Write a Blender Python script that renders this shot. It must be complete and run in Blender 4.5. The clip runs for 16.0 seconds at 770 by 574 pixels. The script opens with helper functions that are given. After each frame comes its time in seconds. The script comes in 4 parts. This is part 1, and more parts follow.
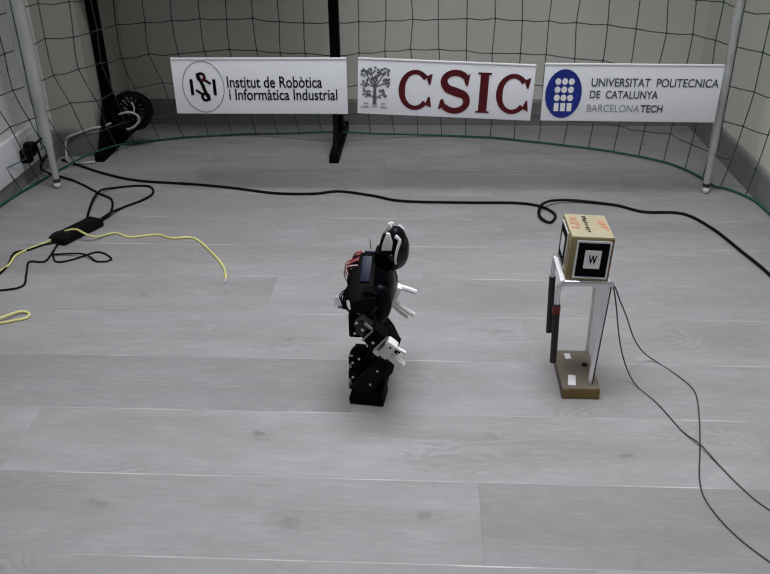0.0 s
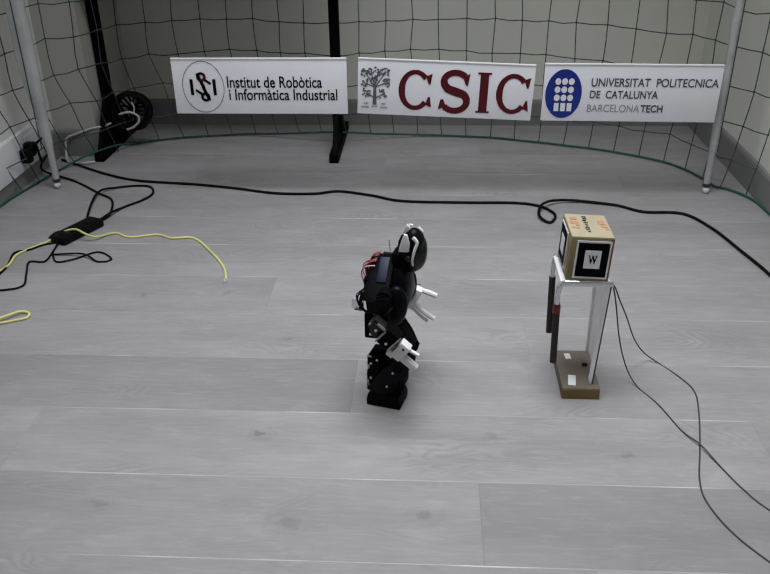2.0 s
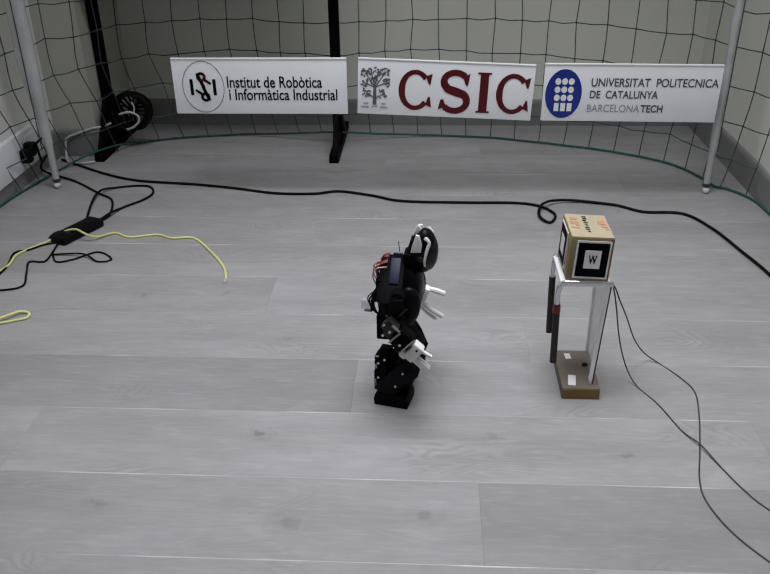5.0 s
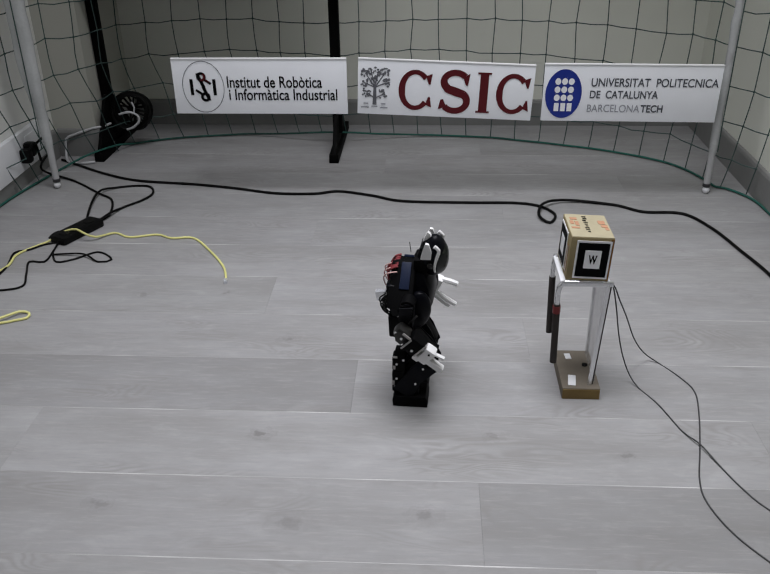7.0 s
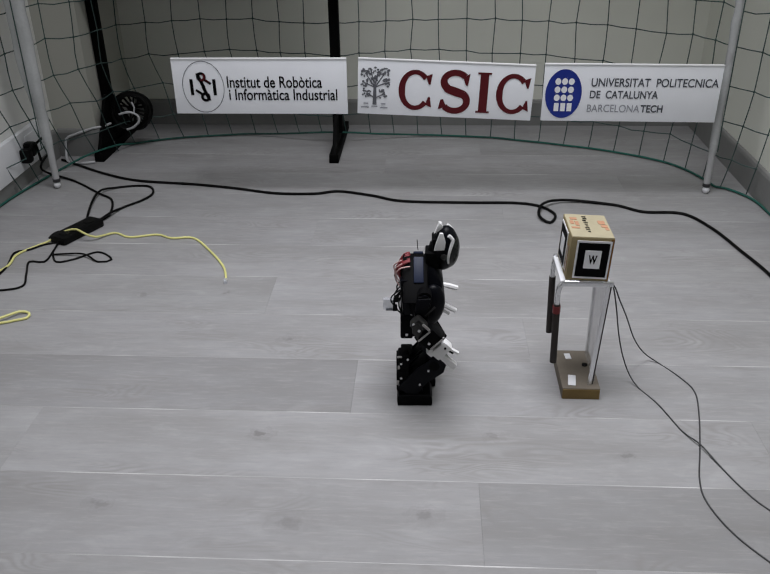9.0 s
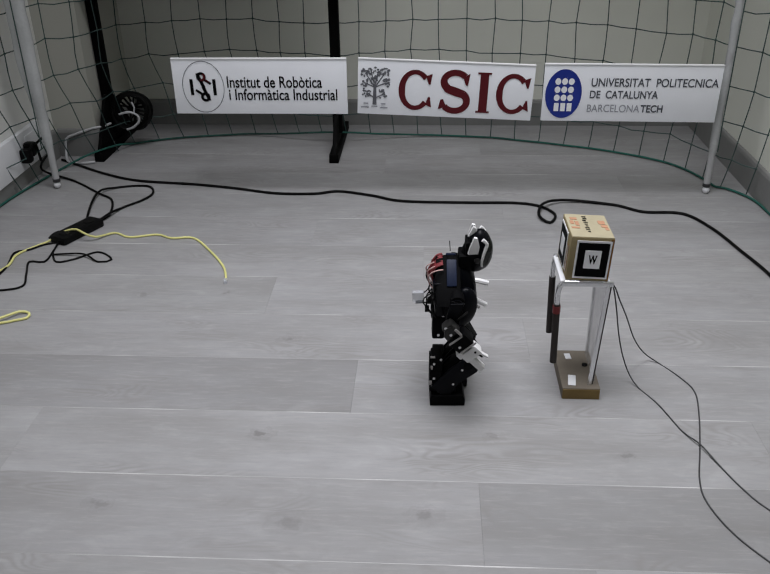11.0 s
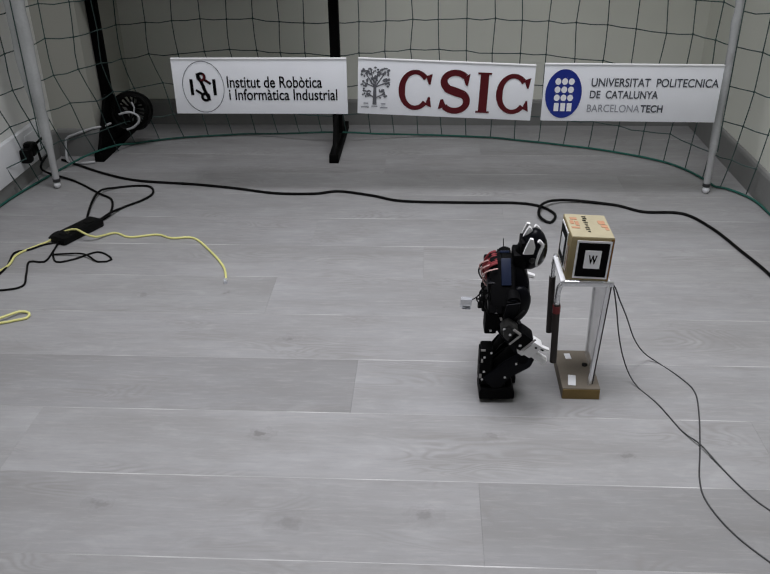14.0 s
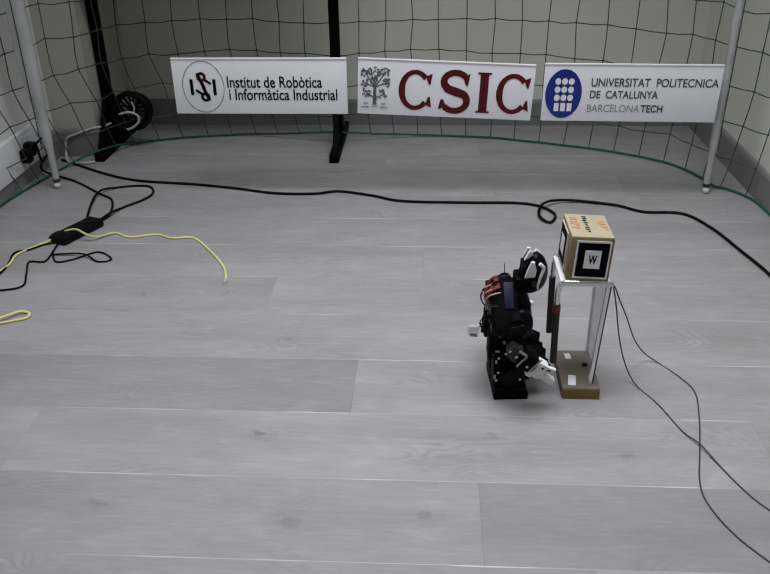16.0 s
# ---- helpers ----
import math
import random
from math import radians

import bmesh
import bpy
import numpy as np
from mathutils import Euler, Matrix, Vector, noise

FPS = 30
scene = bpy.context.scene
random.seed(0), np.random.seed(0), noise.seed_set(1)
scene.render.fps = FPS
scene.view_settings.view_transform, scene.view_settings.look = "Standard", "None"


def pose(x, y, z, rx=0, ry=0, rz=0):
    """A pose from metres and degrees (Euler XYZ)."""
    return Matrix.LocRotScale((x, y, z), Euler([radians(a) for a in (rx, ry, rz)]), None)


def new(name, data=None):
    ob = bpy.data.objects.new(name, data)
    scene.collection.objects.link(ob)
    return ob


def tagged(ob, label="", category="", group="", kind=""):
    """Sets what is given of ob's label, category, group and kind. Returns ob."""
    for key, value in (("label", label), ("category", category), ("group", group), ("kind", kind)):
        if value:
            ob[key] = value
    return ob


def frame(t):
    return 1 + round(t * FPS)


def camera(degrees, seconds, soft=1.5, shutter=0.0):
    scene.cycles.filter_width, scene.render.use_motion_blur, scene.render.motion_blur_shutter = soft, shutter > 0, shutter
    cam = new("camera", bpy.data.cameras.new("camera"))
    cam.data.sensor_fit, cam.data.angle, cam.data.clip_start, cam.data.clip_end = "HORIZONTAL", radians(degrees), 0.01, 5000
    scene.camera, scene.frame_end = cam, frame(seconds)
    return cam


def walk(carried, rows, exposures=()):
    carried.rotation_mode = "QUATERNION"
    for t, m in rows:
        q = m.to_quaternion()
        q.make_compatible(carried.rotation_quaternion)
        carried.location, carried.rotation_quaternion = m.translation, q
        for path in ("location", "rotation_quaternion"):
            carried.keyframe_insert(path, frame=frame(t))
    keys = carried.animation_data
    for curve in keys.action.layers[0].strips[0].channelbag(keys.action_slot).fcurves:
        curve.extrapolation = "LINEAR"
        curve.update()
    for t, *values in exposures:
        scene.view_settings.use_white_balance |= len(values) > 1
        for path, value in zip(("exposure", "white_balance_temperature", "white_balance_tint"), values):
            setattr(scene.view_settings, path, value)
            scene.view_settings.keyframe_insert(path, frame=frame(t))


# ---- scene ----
cam = camera(49.9, 16.0, soft=1.3)
EYE = Vector((0.0, 0.0, 0.980))
AXES = Matrix(((0.99862, -0.01343, 0.05068), (0.05101, 0.47243, -0.87989), (-0.01212, 0.88127, 0.47247)))
VIEW = Matrix.Translation(EYE) @ AXES.to_4x4()
walk(cam, [(0.0, VIEW), (16.0, VIEW)])

# ---- world and lamps ----
world = bpy.data.worlds.new("world")
scene.world = world
world.use_nodes = True
world.node_tree.nodes["Background"].inputs[0].default_value = (0.9, 0.95, 1.0, 1)
world.node_tree.nodes["Background"].inputs[1].default_value = 0.05


def ceiling_lamp(x, y, z, sx, sy, watts, colour, spread):
    data = bpy.data.lights.new("ceiling_lamp", "AREA")
    data.shape, data.size, data.size_y, data.energy, data.color = "RECTANGLE", sx, sy, watts, colour
    data.spread = radians(spread)
    ob = new("ceiling_lamp", data)
    ob.matrix_world = pose(x, y, z)
    return ob


ceiling_lamp(-0.02, 1.45, 2.56, 1.6, 1.4, 25.0, (0.935, 0.935, 0.988), 92)
scene.view_settings.exposure = 0.0


# ---- materials ----
class Nodes:
    """A small builder for node materials."""

    def __init__(self, name, rough=0.6, metal=0.0, spec=0.5):
        self.mat = bpy.data.materials.new(name)
        self.mat.use_nodes = True
        self.tree = self.mat.node_tree
        self.bsdf = self.tree.nodes["Principled BSDF"]
        self.bsdf.inputs["Roughness"].default_value = rough
        self.bsdf.inputs["Metallic"].default_value = metal
        self.bsdf.inputs["Specular IOR Level"].default_value = spec

    def node(self, kind, **values):
        n = self.tree.nodes.new(kind)
        for k, v in values.items():
            n.inputs[k].default_value = v
        return n

    def link(self, a, b):
        self.tree.links.new(a, b)

    def coords(self, scale=(1, 1, 1), which="Object", shift=None):
        c = self.node("ShaderNodeTexCoord")
        m = self.node("ShaderNodeMapping", Scale=scale)
        self.link(c.outputs[which], m.inputs["Vector"])
        if shift is not None:
            self.link(shift, m.inputs["Location"])
        return m.outputs[0]

    def noise(self, vec, scale, detail=3.0, rough=0.55, distort=0.0):
        n = self.node("ShaderNodeTexNoise", Scale=scale, Detail=detail, Roughness=rough, Distortion=distort)
        self.link(vec, n.inputs["Vector"])
        return n.outputs["Fac"]

    def ramp(self, fac, stops):
        r = self.node("ShaderNodeValToRGB")
        e = r.color_ramp.elements
        while len(e) < len(stops):
            e.new(0.5)
        for el, (pos, col) in zip(e, stops):
            el.position, el.color = pos, (*col, 1)
        self.link(fac, r.inputs[0])
        return r.outputs[0]

    def math(self, op, a, b=None):
        n = self.tree.nodes.new("ShaderNodeMath")
        n.operation = op
        for i, v in enumerate((a, b)):
            if v is None:
                continue
            if isinstance(v, (int, float)):
                n.inputs[i].default_value = v
            else:
                self.link(v, n.inputs[i])
        return n.outputs[0]

    def mix(self, fac, a, b, blend="MIX"):
        n = self.tree.nodes.new("ShaderNodeMix")
        n.data_type, n.blend_type = "RGBA", blend
        for sock, v in ((n.inputs[0], fac), (n.inputs[6], a), (n.inputs[7], b)):
            if isinstance(v, (int, float)):
                sock.default_value = v
            elif isinstance(v, tuple):
                sock.default_value = (*v, 1)
            else:
                self.link(v, sock)
        return n.outputs[2]

    def colour(self, sock):
        self.link(sock, self.bsdf.inputs["Base Color"])

    def bump(self, height, strength=0.2, distance=0.002):
        b = self.node("ShaderNodeBump", Strength=strength, Distance=distance)
        self.link(height, b.inputs["Height"])
        self.link(b.outputs[0], self.bsdf.inputs["Normal"])


def plain(name, col, rough=0.6, metal=0.0, vary=0.12, scale=30.0, bump=0.08, spec=0.5):
    """A surface of one colour with a little mottling, wear and fine relief."""
    m = Nodes(name, rough, metal, spec)
    v = m.coords()
    big, fine = m.noise(v, scale * 0.25, 2), m.noise(v, scale * 6, 3)
    lo = tuple(c * (1 - vary) for c in col)
    hi = tuple(min(1.0, c * (1 + vary)) for c in col)
    m.colour(m.mix(0.25, m.ramp(big, [(0.3, lo), (0.7, hi)]), m.ramp(fine, [(0.3, lo), (0.7, hi)])))
    r = m.ramp(big, [(0.2, (rough * 0.8,) * 3), (0.8, (min(1, rough * 1.2),) * 3)])
    m.link(r, m.bsdf.inputs["Roughness"])
    m.bump(fine, bump, 0.001)
    return m.mat


KNOTS = [(-0.306, 1.233, 0.020, 0.55), (-0.22, 1.003, 0.032, 0.35), (0.001, 1.029, 0.024, 0.40), (-0.307, 1.573, 0.020, 0.42),
         (-0.705, 1.768, 0.022, 0.35), (0.128, 1.239, 0.016, 0.35), (0.363, 1.191, 0.013, 0.42), (-0.552, 1.036, 0.022, 0.35),
         (-0.494, 1.787, 0.012, 0.40), (0.048, 1.729, 0.008, 0.30), (-0.93, 1.36, 0.012, 0.2)]


def wood_floor():
    m = Nodes("grey_oak_laminate", 0.42, 0.0, 0.45)
    info = m.node("ShaderNodeObjectInfo")
    comb = m.node("ShaderNodeCombineXYZ")
    m.link(m.math("MULTIPLY", info.outputs["Random"], 40.0), comb.inputs[0])
    m.link(m.math("MULTIPLY", info.outputs["Random"], 17.0), comb.inputs[1])
    long = m.coords((4.0, 30, 1), shift=comb.outputs[0])
    fine = m.coords((16, 130, 1), shift=comb.outputs[0])
    soft = m.coords((1.2, 5, 1), shift=comb.outputs[0])
    grain = m.noise(long, 1.0, 5, 0.6, 0.6)
    pores = m.noise(fine, 1.0, 4, 0.7)
    cloud = m.noise(soft, 1.6, 3, 0.5)
    # arched growth lines: rings of a low hill of noise drawn out along the board, here and there
    hill = m.noise(m.coords((3.2, 13, 1), shift=comb.outputs[0]), 1.0, 2.0, 0.45, 0.5)
    rings = m.math("ABSOLUTE", m.math("SINE", m.math("MULTIPLY", hill, 62.0)))
    patch = m.noise(m.coords((2.2, 4.5, 1), shift=comb.outputs[0]), 1.3, 2)
    arch = m.math("MULTIPLY", m.math("POWER", rings, 3.0), m.ramp(patch, [(0.52, (0, 0, 0)), (0.66, (1, 1, 1))]))
    mottle = m.noise(m.coords((11, 20, 1), shift=comb.outputs[0]), 1.0, 4, 0.65, 0.4)
    base = m.ramp(cloud, [(0.25, (0.246, 0.244, 0.243)), (0.5, (0.297, 0.297, 0.300)), (0.75, (0.335, 0.335, 0.342))])
    base = m.mix(m.math("MULTIPLY", m.ramp(mottle, [(0.30, (1, 1, 1)), (0.50, (0, 0, 0))]), 0.30), base, (0.232, 0.228, 0.224))
    base = m.mix(m.math("MULTIPLY", m.ramp(mottle, [(0.55, (0, 0, 0)), (0.75, (1, 1, 1))]), 0.30), base, (0.448, 0.448, 0.452))
    tone = info.outputs["Color"]
    base = m.mix(1.0, base, tone, "MULTIPLY")
    base = m.mix(m.math("MULTIPLY", m.ramp(grain, [(0.35, (1, 1, 1)), (0.62, (0, 0, 0))]), 0.24), base, (0.216, 0.208, 0.200))
    base = m.mix(m.math("MULTIPLY", m.ramp(pores, [(0.52, (0, 0, 0)), (0.75, (1, 1, 1))]), 0.28), base, (0.448, 0.428, 0.424))
    base = m.mix(m.math("MULTIPLY", m.ramp(pores, [(0.25, (1, 1, 1)), (0.45, (0, 0, 0))]), 0.24), base, (0.176, 0.192, 0.188))
    base = m.mix(m.math("MULTIPLY", arch, 0.50), base, (0.216, 0.208, 0.200))
    # knots of the printed oak pattern, where they lie on the floor
    geo = m.node("ShaderNodeNewGeometry")
    warp = m.node("ShaderNodeMapping", Scale=(0.62, 1, 0))
    m.link(geo.outputs["Position"], warp.inputs["Vector"])
    wob = m.math("MULTIPLY", m.math("SUBTRACT", m.noise(geo.outputs["Position"], 55.0, 4), 0.5), 0.042)
    total = None
    for x, y, r, k in KNOTS:
        d = m.tree.nodes.new("ShaderNodeVectorMath")
        d.operation = "DISTANCE"
        m.link(warp.outputs[0], d.inputs[0])
        d.inputs[1].default_value = (x * 0.62, y, 0)
        dist = m.math("DIVIDE", m.math("ADD", d.outputs["Value"], wob), r)
        inner = m.math("MAXIMUM", m.math("SUBTRACT", 1.0, dist), 0.0)
        ring = m.math("MULTIPLY", m.math("ADD", m.math("MULTIPLY", m.math("SINE", m.math("MULTIPLY", dist, 9.0)), 0.5), 0.5), m.math("MINIMUM", m.math("MULTIPLY", inner, 3.0), 1.0))
        one = m.math("MULTIPLY", m.math("ADD", m.math("MULTIPLY", m.math("POWER", inner, 2.0), 0.8), m.math("MULTIPLY", ring, 0.5)), k)
        total = one if total is None else m.math("MAXIMUM", total, one)
    base = m.mix(total, base, (0.13, 0.122, 0.118))
    m.colour(base)
    r = m.ramp(pores, [(0.3, (0.54, 0.54, 0.54)), (0.7, (0.44, 0.44, 0.44))])
    m.link(r, m.bsdf.inputs["Roughness"])
    m.bump(m.math("ADD", pores, m.math("MULTIPLY", grain, 0.6)), 0.25, 0.001)
    return m.mat


def wall_paint(name, col):
    m = Nodes(name, 0.75, 0.0, 0.3)
    v = m.coords()
    big, mid, fine = m.noise(v, 1.3, 3), m.noise(v, 7, 3), m.noise(v, 180, 2)
    a = m.ramp(big, [(0.3, tuple(c * 0.93 for c in col)), (0.7, tuple(c * 1.04 for c in col))])
    m.colour(m.mix(m.math("MULTIPLY", m.ramp(mid, [(0.6, (0, 0, 0)), (0.8, (1, 1, 1))]), 0.15), a, tuple(c * 0.75 for c in col)))
    m.bump(fine, 0.15, 0.001)
    return m.mat


def cardboard(name, col):
    m = Nodes(name, 0.8, 0.0, 0.2)
    big, fib = m.noise(m.coords((1, 1, 1)), 18, 3), m.noise(m.coords((60, 60, 300)), 3, 4)
    a = m.ramp(big, [(0.3, tuple(c * 0.85 for c in col)), (0.7, tuple(c * 1.1 for c in col))])
    m.colour(m.mix(m.math("MULTIPLY", fib, 0.25), a, tuple(c * 0.6 for c in col)))
    m.bump(fib, 0.15, 0.0008)
    return m.mat


def clear_plastic(name, col=(0.62, 0.65, 0.70), alpha=0.36, rough=0.25):
    m = Nodes(name, rough, 0.0, 0.5)
    m.bsdf.inputs["Base Color"].default_value = (*col, 1)
    m.bsdf.inputs["Alpha"].default_value = alpha
    m.bump(m.noise(m.coords(), 120, 2), 0.05, 0.001)
    return m.mat


def worn_lit_edge():
    m = Nodes("worn_lit_plank_edge", 0.4)
    geo = m.node("ShaderNodeNewGeometry")
    n = m.noise(geo.outputs["Position"], 3.1, 2)
    # pale stretches paint the bevel's highlights along with its wear
    m.colour(m.ramp(n, [(0.50, (0.31, 0.308, 0.306)), (0.62, (0.54, 0.535, 0.53))]))
    return m.mat


FLOOR = wood_floor()
PLANK_EDGE = worn_lit_edge()
SUBFLOOR = plain("subfloor", (0.12, 0.115, 0.11), 0.9)
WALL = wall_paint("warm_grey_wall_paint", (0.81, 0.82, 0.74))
# unseen front wall, kept dark so that less light bounces back
FRONT_WALL = wall_paint("dimmed_wall_paint", (0.42, 0.42, 0.40))
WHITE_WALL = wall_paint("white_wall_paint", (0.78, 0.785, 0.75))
# pillar colour carries the corner's shade, so it is darker than the walls
SHADED_PILLAR = wall_paint("shaded_pillar_paint", (0.47, 0.47, 0.42))
SKIRT = plain("grey_skirting", (0.215, 0.217, 0.21), 0.5, vary=0.15, scale=6)
# unseen ceiling, its grey chosen to weaken the bounce into shadows
CEILING = wall_paint("dimmed_ceiling_paint", (0.45, 0.45, 0.44))
SIGN = plain("white_foam_board", (0.86, 0.88, 0.92), 0.35, vary=0.03)
LIT_SIGN_EDGE = plain("lit_board_edge", (0.90, 0.91, 0.92), 0.4, vary=0.04)
INK = plain("black_print", (0.0025, 0.0025, 0.003), 0.7, spec=0.06)
GREY_INK = plain("grey_print", (0.05, 0.055, 0.07), 0.4)
TREE_INK = plain("mid_grey_print", (0.11, 0.115, 0.13), 0.5)
PALE_INK = plain("pale_grey_print", (0.26, 0.27, 0.30), 0.4)
RED_INK = plain("dark_red_print", (0.085, 0.004, 0.008), 0.45, spec=0.3)
BLUE_INK = plain("blue_print", (0.004, 0.022, 0.24), 0.35)
WHITE_INK = plain("white_print", (0.85, 0.86, 0.88), 0.4, vary=0.03)
BLACK_METAL = plain("black_powder_coat", (0.0022, 0.0022, 0.0022), 0.6, 0.0, 0.3, spec=0.05)
POST_WHITE = plain("white_goal_tube", (0.46, 0.465, 0.47), 0.35, vary=0.1, scale=14)
SLEEVE = plain("pale_cloth_sleeve", (0.47, 0.485, 0.485), 0.85, vary=0.22, scale=22, bump=0.3)
NET = plain("dark_green_cord", (0.036, 0.068, 0.062), 0.8, vary=0.35, scale=16)
ROPE = plain("green_rope", (0.010, 0.085, 0.064), 0.8, vary=0.75, scale=6)
CABLE = plain("black_cable_rubber", (0.0035, 0.0035, 0.0035), 0.55, vary=0.25, spec=0.12)
GREY_CABLE = plain("dark_grey_cable", (0.035, 0.035, 0.037), 0.5, vary=0.25)
YELLOW_CABLE = plain("yellow_cable", (0.70, 0.68, 0.26), 0.45, vary=0.2)
CLEAR = clear_plastic("clear_plastic")
WHITE_PLASTIC = plain("white_plastic", (0.78, 0.79, 0.81), 0.35, vary=0.05)
PLATE = clear_plastic("frosted_clear_plate", (0.60, 0.60, 0.62), 0.30, 0.5)
CARD = cardboard("brown_cardboard", (0.285, 0.232, 0.125))
CARD_STRIP = cardboard("amber_brown_card", (0.25, 0.172, 0.070))
CARD_TOP = cardboard("pale_cardboard", (0.42, 0.375, 0.255))
BASE_BROWN = cardboard("grey_brown_card", (0.175, 0.152, 0.122))
TAPE_RED = plain("faded_red_print", (0.42, 0.215, 0.125), 0.6, vary=0.4)
TAPE = plain("amber_tape", (0.17, 0.075, 0.012), 0.25, vary=0.2)
ALU = plain("polished_aluminium", (0.78, 0.79, 0.81), 0.22, 0.85, 0.08, 60)
GRIP = plain("dark_foam_grip", (0.028, 0.022, 0.020), 0.8, vary=0.3, scale=40, bump=0.3)
GRIP_RED = plain("red_tape_band", (0.16, 0.010, 0.012), 0.5)
ROBOT_BLACK = plain("black_moulded_plastic", (0.003, 0.003, 0.0034), 0.55, vary=0.3, spec=0.045)
ROBOT_SHELL = plain("black_gloss_shell", (0.0030, 0.0033, 0.0050), 0.34, vary=0.25, spec=0.09)
ROBOT_VISOR = plain("dark_green_visor", (0.004, 0.007, 0.005), 0.22, vary=0.25, spec=0.35)
ROBOT_BLUE = plain("dark_blue_plastic", (0.011, 0.017, 0.040), 0.45, vary=0.25, spec=0.18)
ROBOT_WHITE = plain("robot_white_plastic", (0.80, 0.80, 0.80), 0.4, vary=0.05)
ROBOT_GREY = plain("bracket_grey", (0.018, 0.0175, 0.017), 0.35, 0.4, 0.3)
ELBOW_GREY = plain("worn_bare_metal", (0.36, 0.35, 0.34), 0.4, 0.5, 0.35, 60)
SCREW = plain("bare_steel_screw", (0.62, 0.62, 0.63), 0.3, 0.8)
WIRE_RED = plain("red_wire", (0.21, 0.026, 0.032), 0.6, vary=0.4)
WIRE_PINK = plain("pale_wire", (0.60, 0.38, 0.36), 0.5)


# ---- mesh helpers ----
def part(name, bm, material, parent=None, label="", smooth=True, extra=()):
    """Links a bmesh as one mesh object under a thing or a part."""
    mesh = bpy.data.meshes.new(name)
    bm.to_mesh(mesh)
    bm.free()
    for m in (material, *extra):
        mesh.materials.append(m)
    if smooth:
        mesh.shade_smooth()
        mesh.set_sharp_from_angle(angle=radians(35))
    ob = new(name, mesh)
    ob.parent = parent
    if label:
        tagged(ob, label)
    return ob


def thing(name, m, label, category, group="", kind=""):
    ob = new(name)
    ob.empty_display_size = 0.02
    ob.matrix_world = m
    return tagged(ob, label, category, group, kind)


def block(bm, centre, size, bevel=0.0, turn=None, taper=1.0):
    """A bevelled box, its top scaled by taper, turned by a matrix about its centre."""
    made = bmesh.ops.create_cube(bm, size=1.0)["verts"]
    for v in made:
        k = taper if v.co.z > 0 else 1.0
        v.co = Vector((v.co.x * size[0] * k, v.co.y * size[1] * k, v.co.z * size[2]))
    if bevel > 0:
        edges = list({e for v in made for e in v.link_edges})
        done = bmesh.ops.bevel(bm, geom=edges, offset=bevel, segments=2, profile=0.6, affect="EDGES")
        made = list({v for f in done["faces"] for v in f.verts} | {v for v in made if v.is_valid})
    m = Matrix.Translation(centre) @ (turn.to_4x4() if turn else Matrix())
    for v in made:
        v.co = m @ v.co
    return bm


def slab(bm, outline, y0, y1, bevel=0.0):
    """An outline in x and z, drawn out from y0 to y1."""
    a = [bm.verts.new((x, y0, z)) for x, z in outline]
    b = [bm.verts.new((x, y1, z)) for x, z in outline]
    n = len(a)
    f1, f2 = bm.faces.new(a), bm.faces.new(list(reversed(b)))
    for i in range(n):
        bm.faces.new((a[(i + 1) % n], a[i], b[i], b[(i + 1) % n]))
    bmesh.ops.recalc_face_normals(bm, faces=bm.faces)
    if bevel > 0:
        edges = list({e for f in (f1, f2) for e in f.edges})
        bmesh.ops.bevel(bm, geom=edges, offset=bevel, segments=2, profile=0.6, affect="EDGES")
    return bm


def spline(points, step=0.01, closed=False):
    """Points along a smooth line through the given ones."""
    pts = [Vector(q) for q in points]
    n = len(pts)
    out = []
    for i in range(n if closed else n - 1):
        if closed:
            a, b, c, d = pts[i - 1], pts[i], pts[(i + 1) % n], pts[(i + 2) % n]
        else:
            a, b, c, d = pts[max(i - 1, 0)], pts[i], pts[i + 1], pts[min(i + 2, n - 1)]
        k = max(2, int((c - b).length / step))
        for j in range(k):
            t = j / k
            out.append(0.5 * (2 * b + (c - a) * t + (2 * a - 5 * b + 4 * c - d) * t * t + (3 * b - a - 3 * c + d) * t ** 3))
    if not closed:
        out.append(pts[-1])
    return out


def tube(bm, pts, radius, sides=8, closed=False):
    """A round tube along a line of points."""
    pts = [Vector(q) for q in pts]
    n = len(pts)
    rings, side = [], None
    for i, q in enumerate(pts):
        ahead = pts[(i + 1) % n] if (closed or i < n - 1) else q
        back = pts[i - 1] if (closed or i > 0) else q
        way = (ahead - back).normalized()
        if side is None:
            side = way.orthogonal().normalized()
        side = (side - way * side.dot(way)).normalized()
        up = way.cross(side)
        r = radius(i / max(1, n - 1)) if callable(radius) else radius
        rings.append([bm.verts.new(q + (side * math.cos(a) + up * math.sin(a)) * r) for a in (2 * math.pi * k / sides for k in range(sides))])
    for i in range(n if closed else n - 1):
        a, b = rings[i], rings[(i + 1) % n]
        for k in range(sides):
            bm.faces.new((a[k], a[(k + 1) % sides], b[(k + 1) % sides], b[k]))
    if not closed:
        bm.faces.new(list(reversed(rings[0])))
        bm.faces.new(rings[-1])
    return bm


def rod(bm, a, b, radius, sides=12):
    return tube(bm, [a, b], radius, sides)


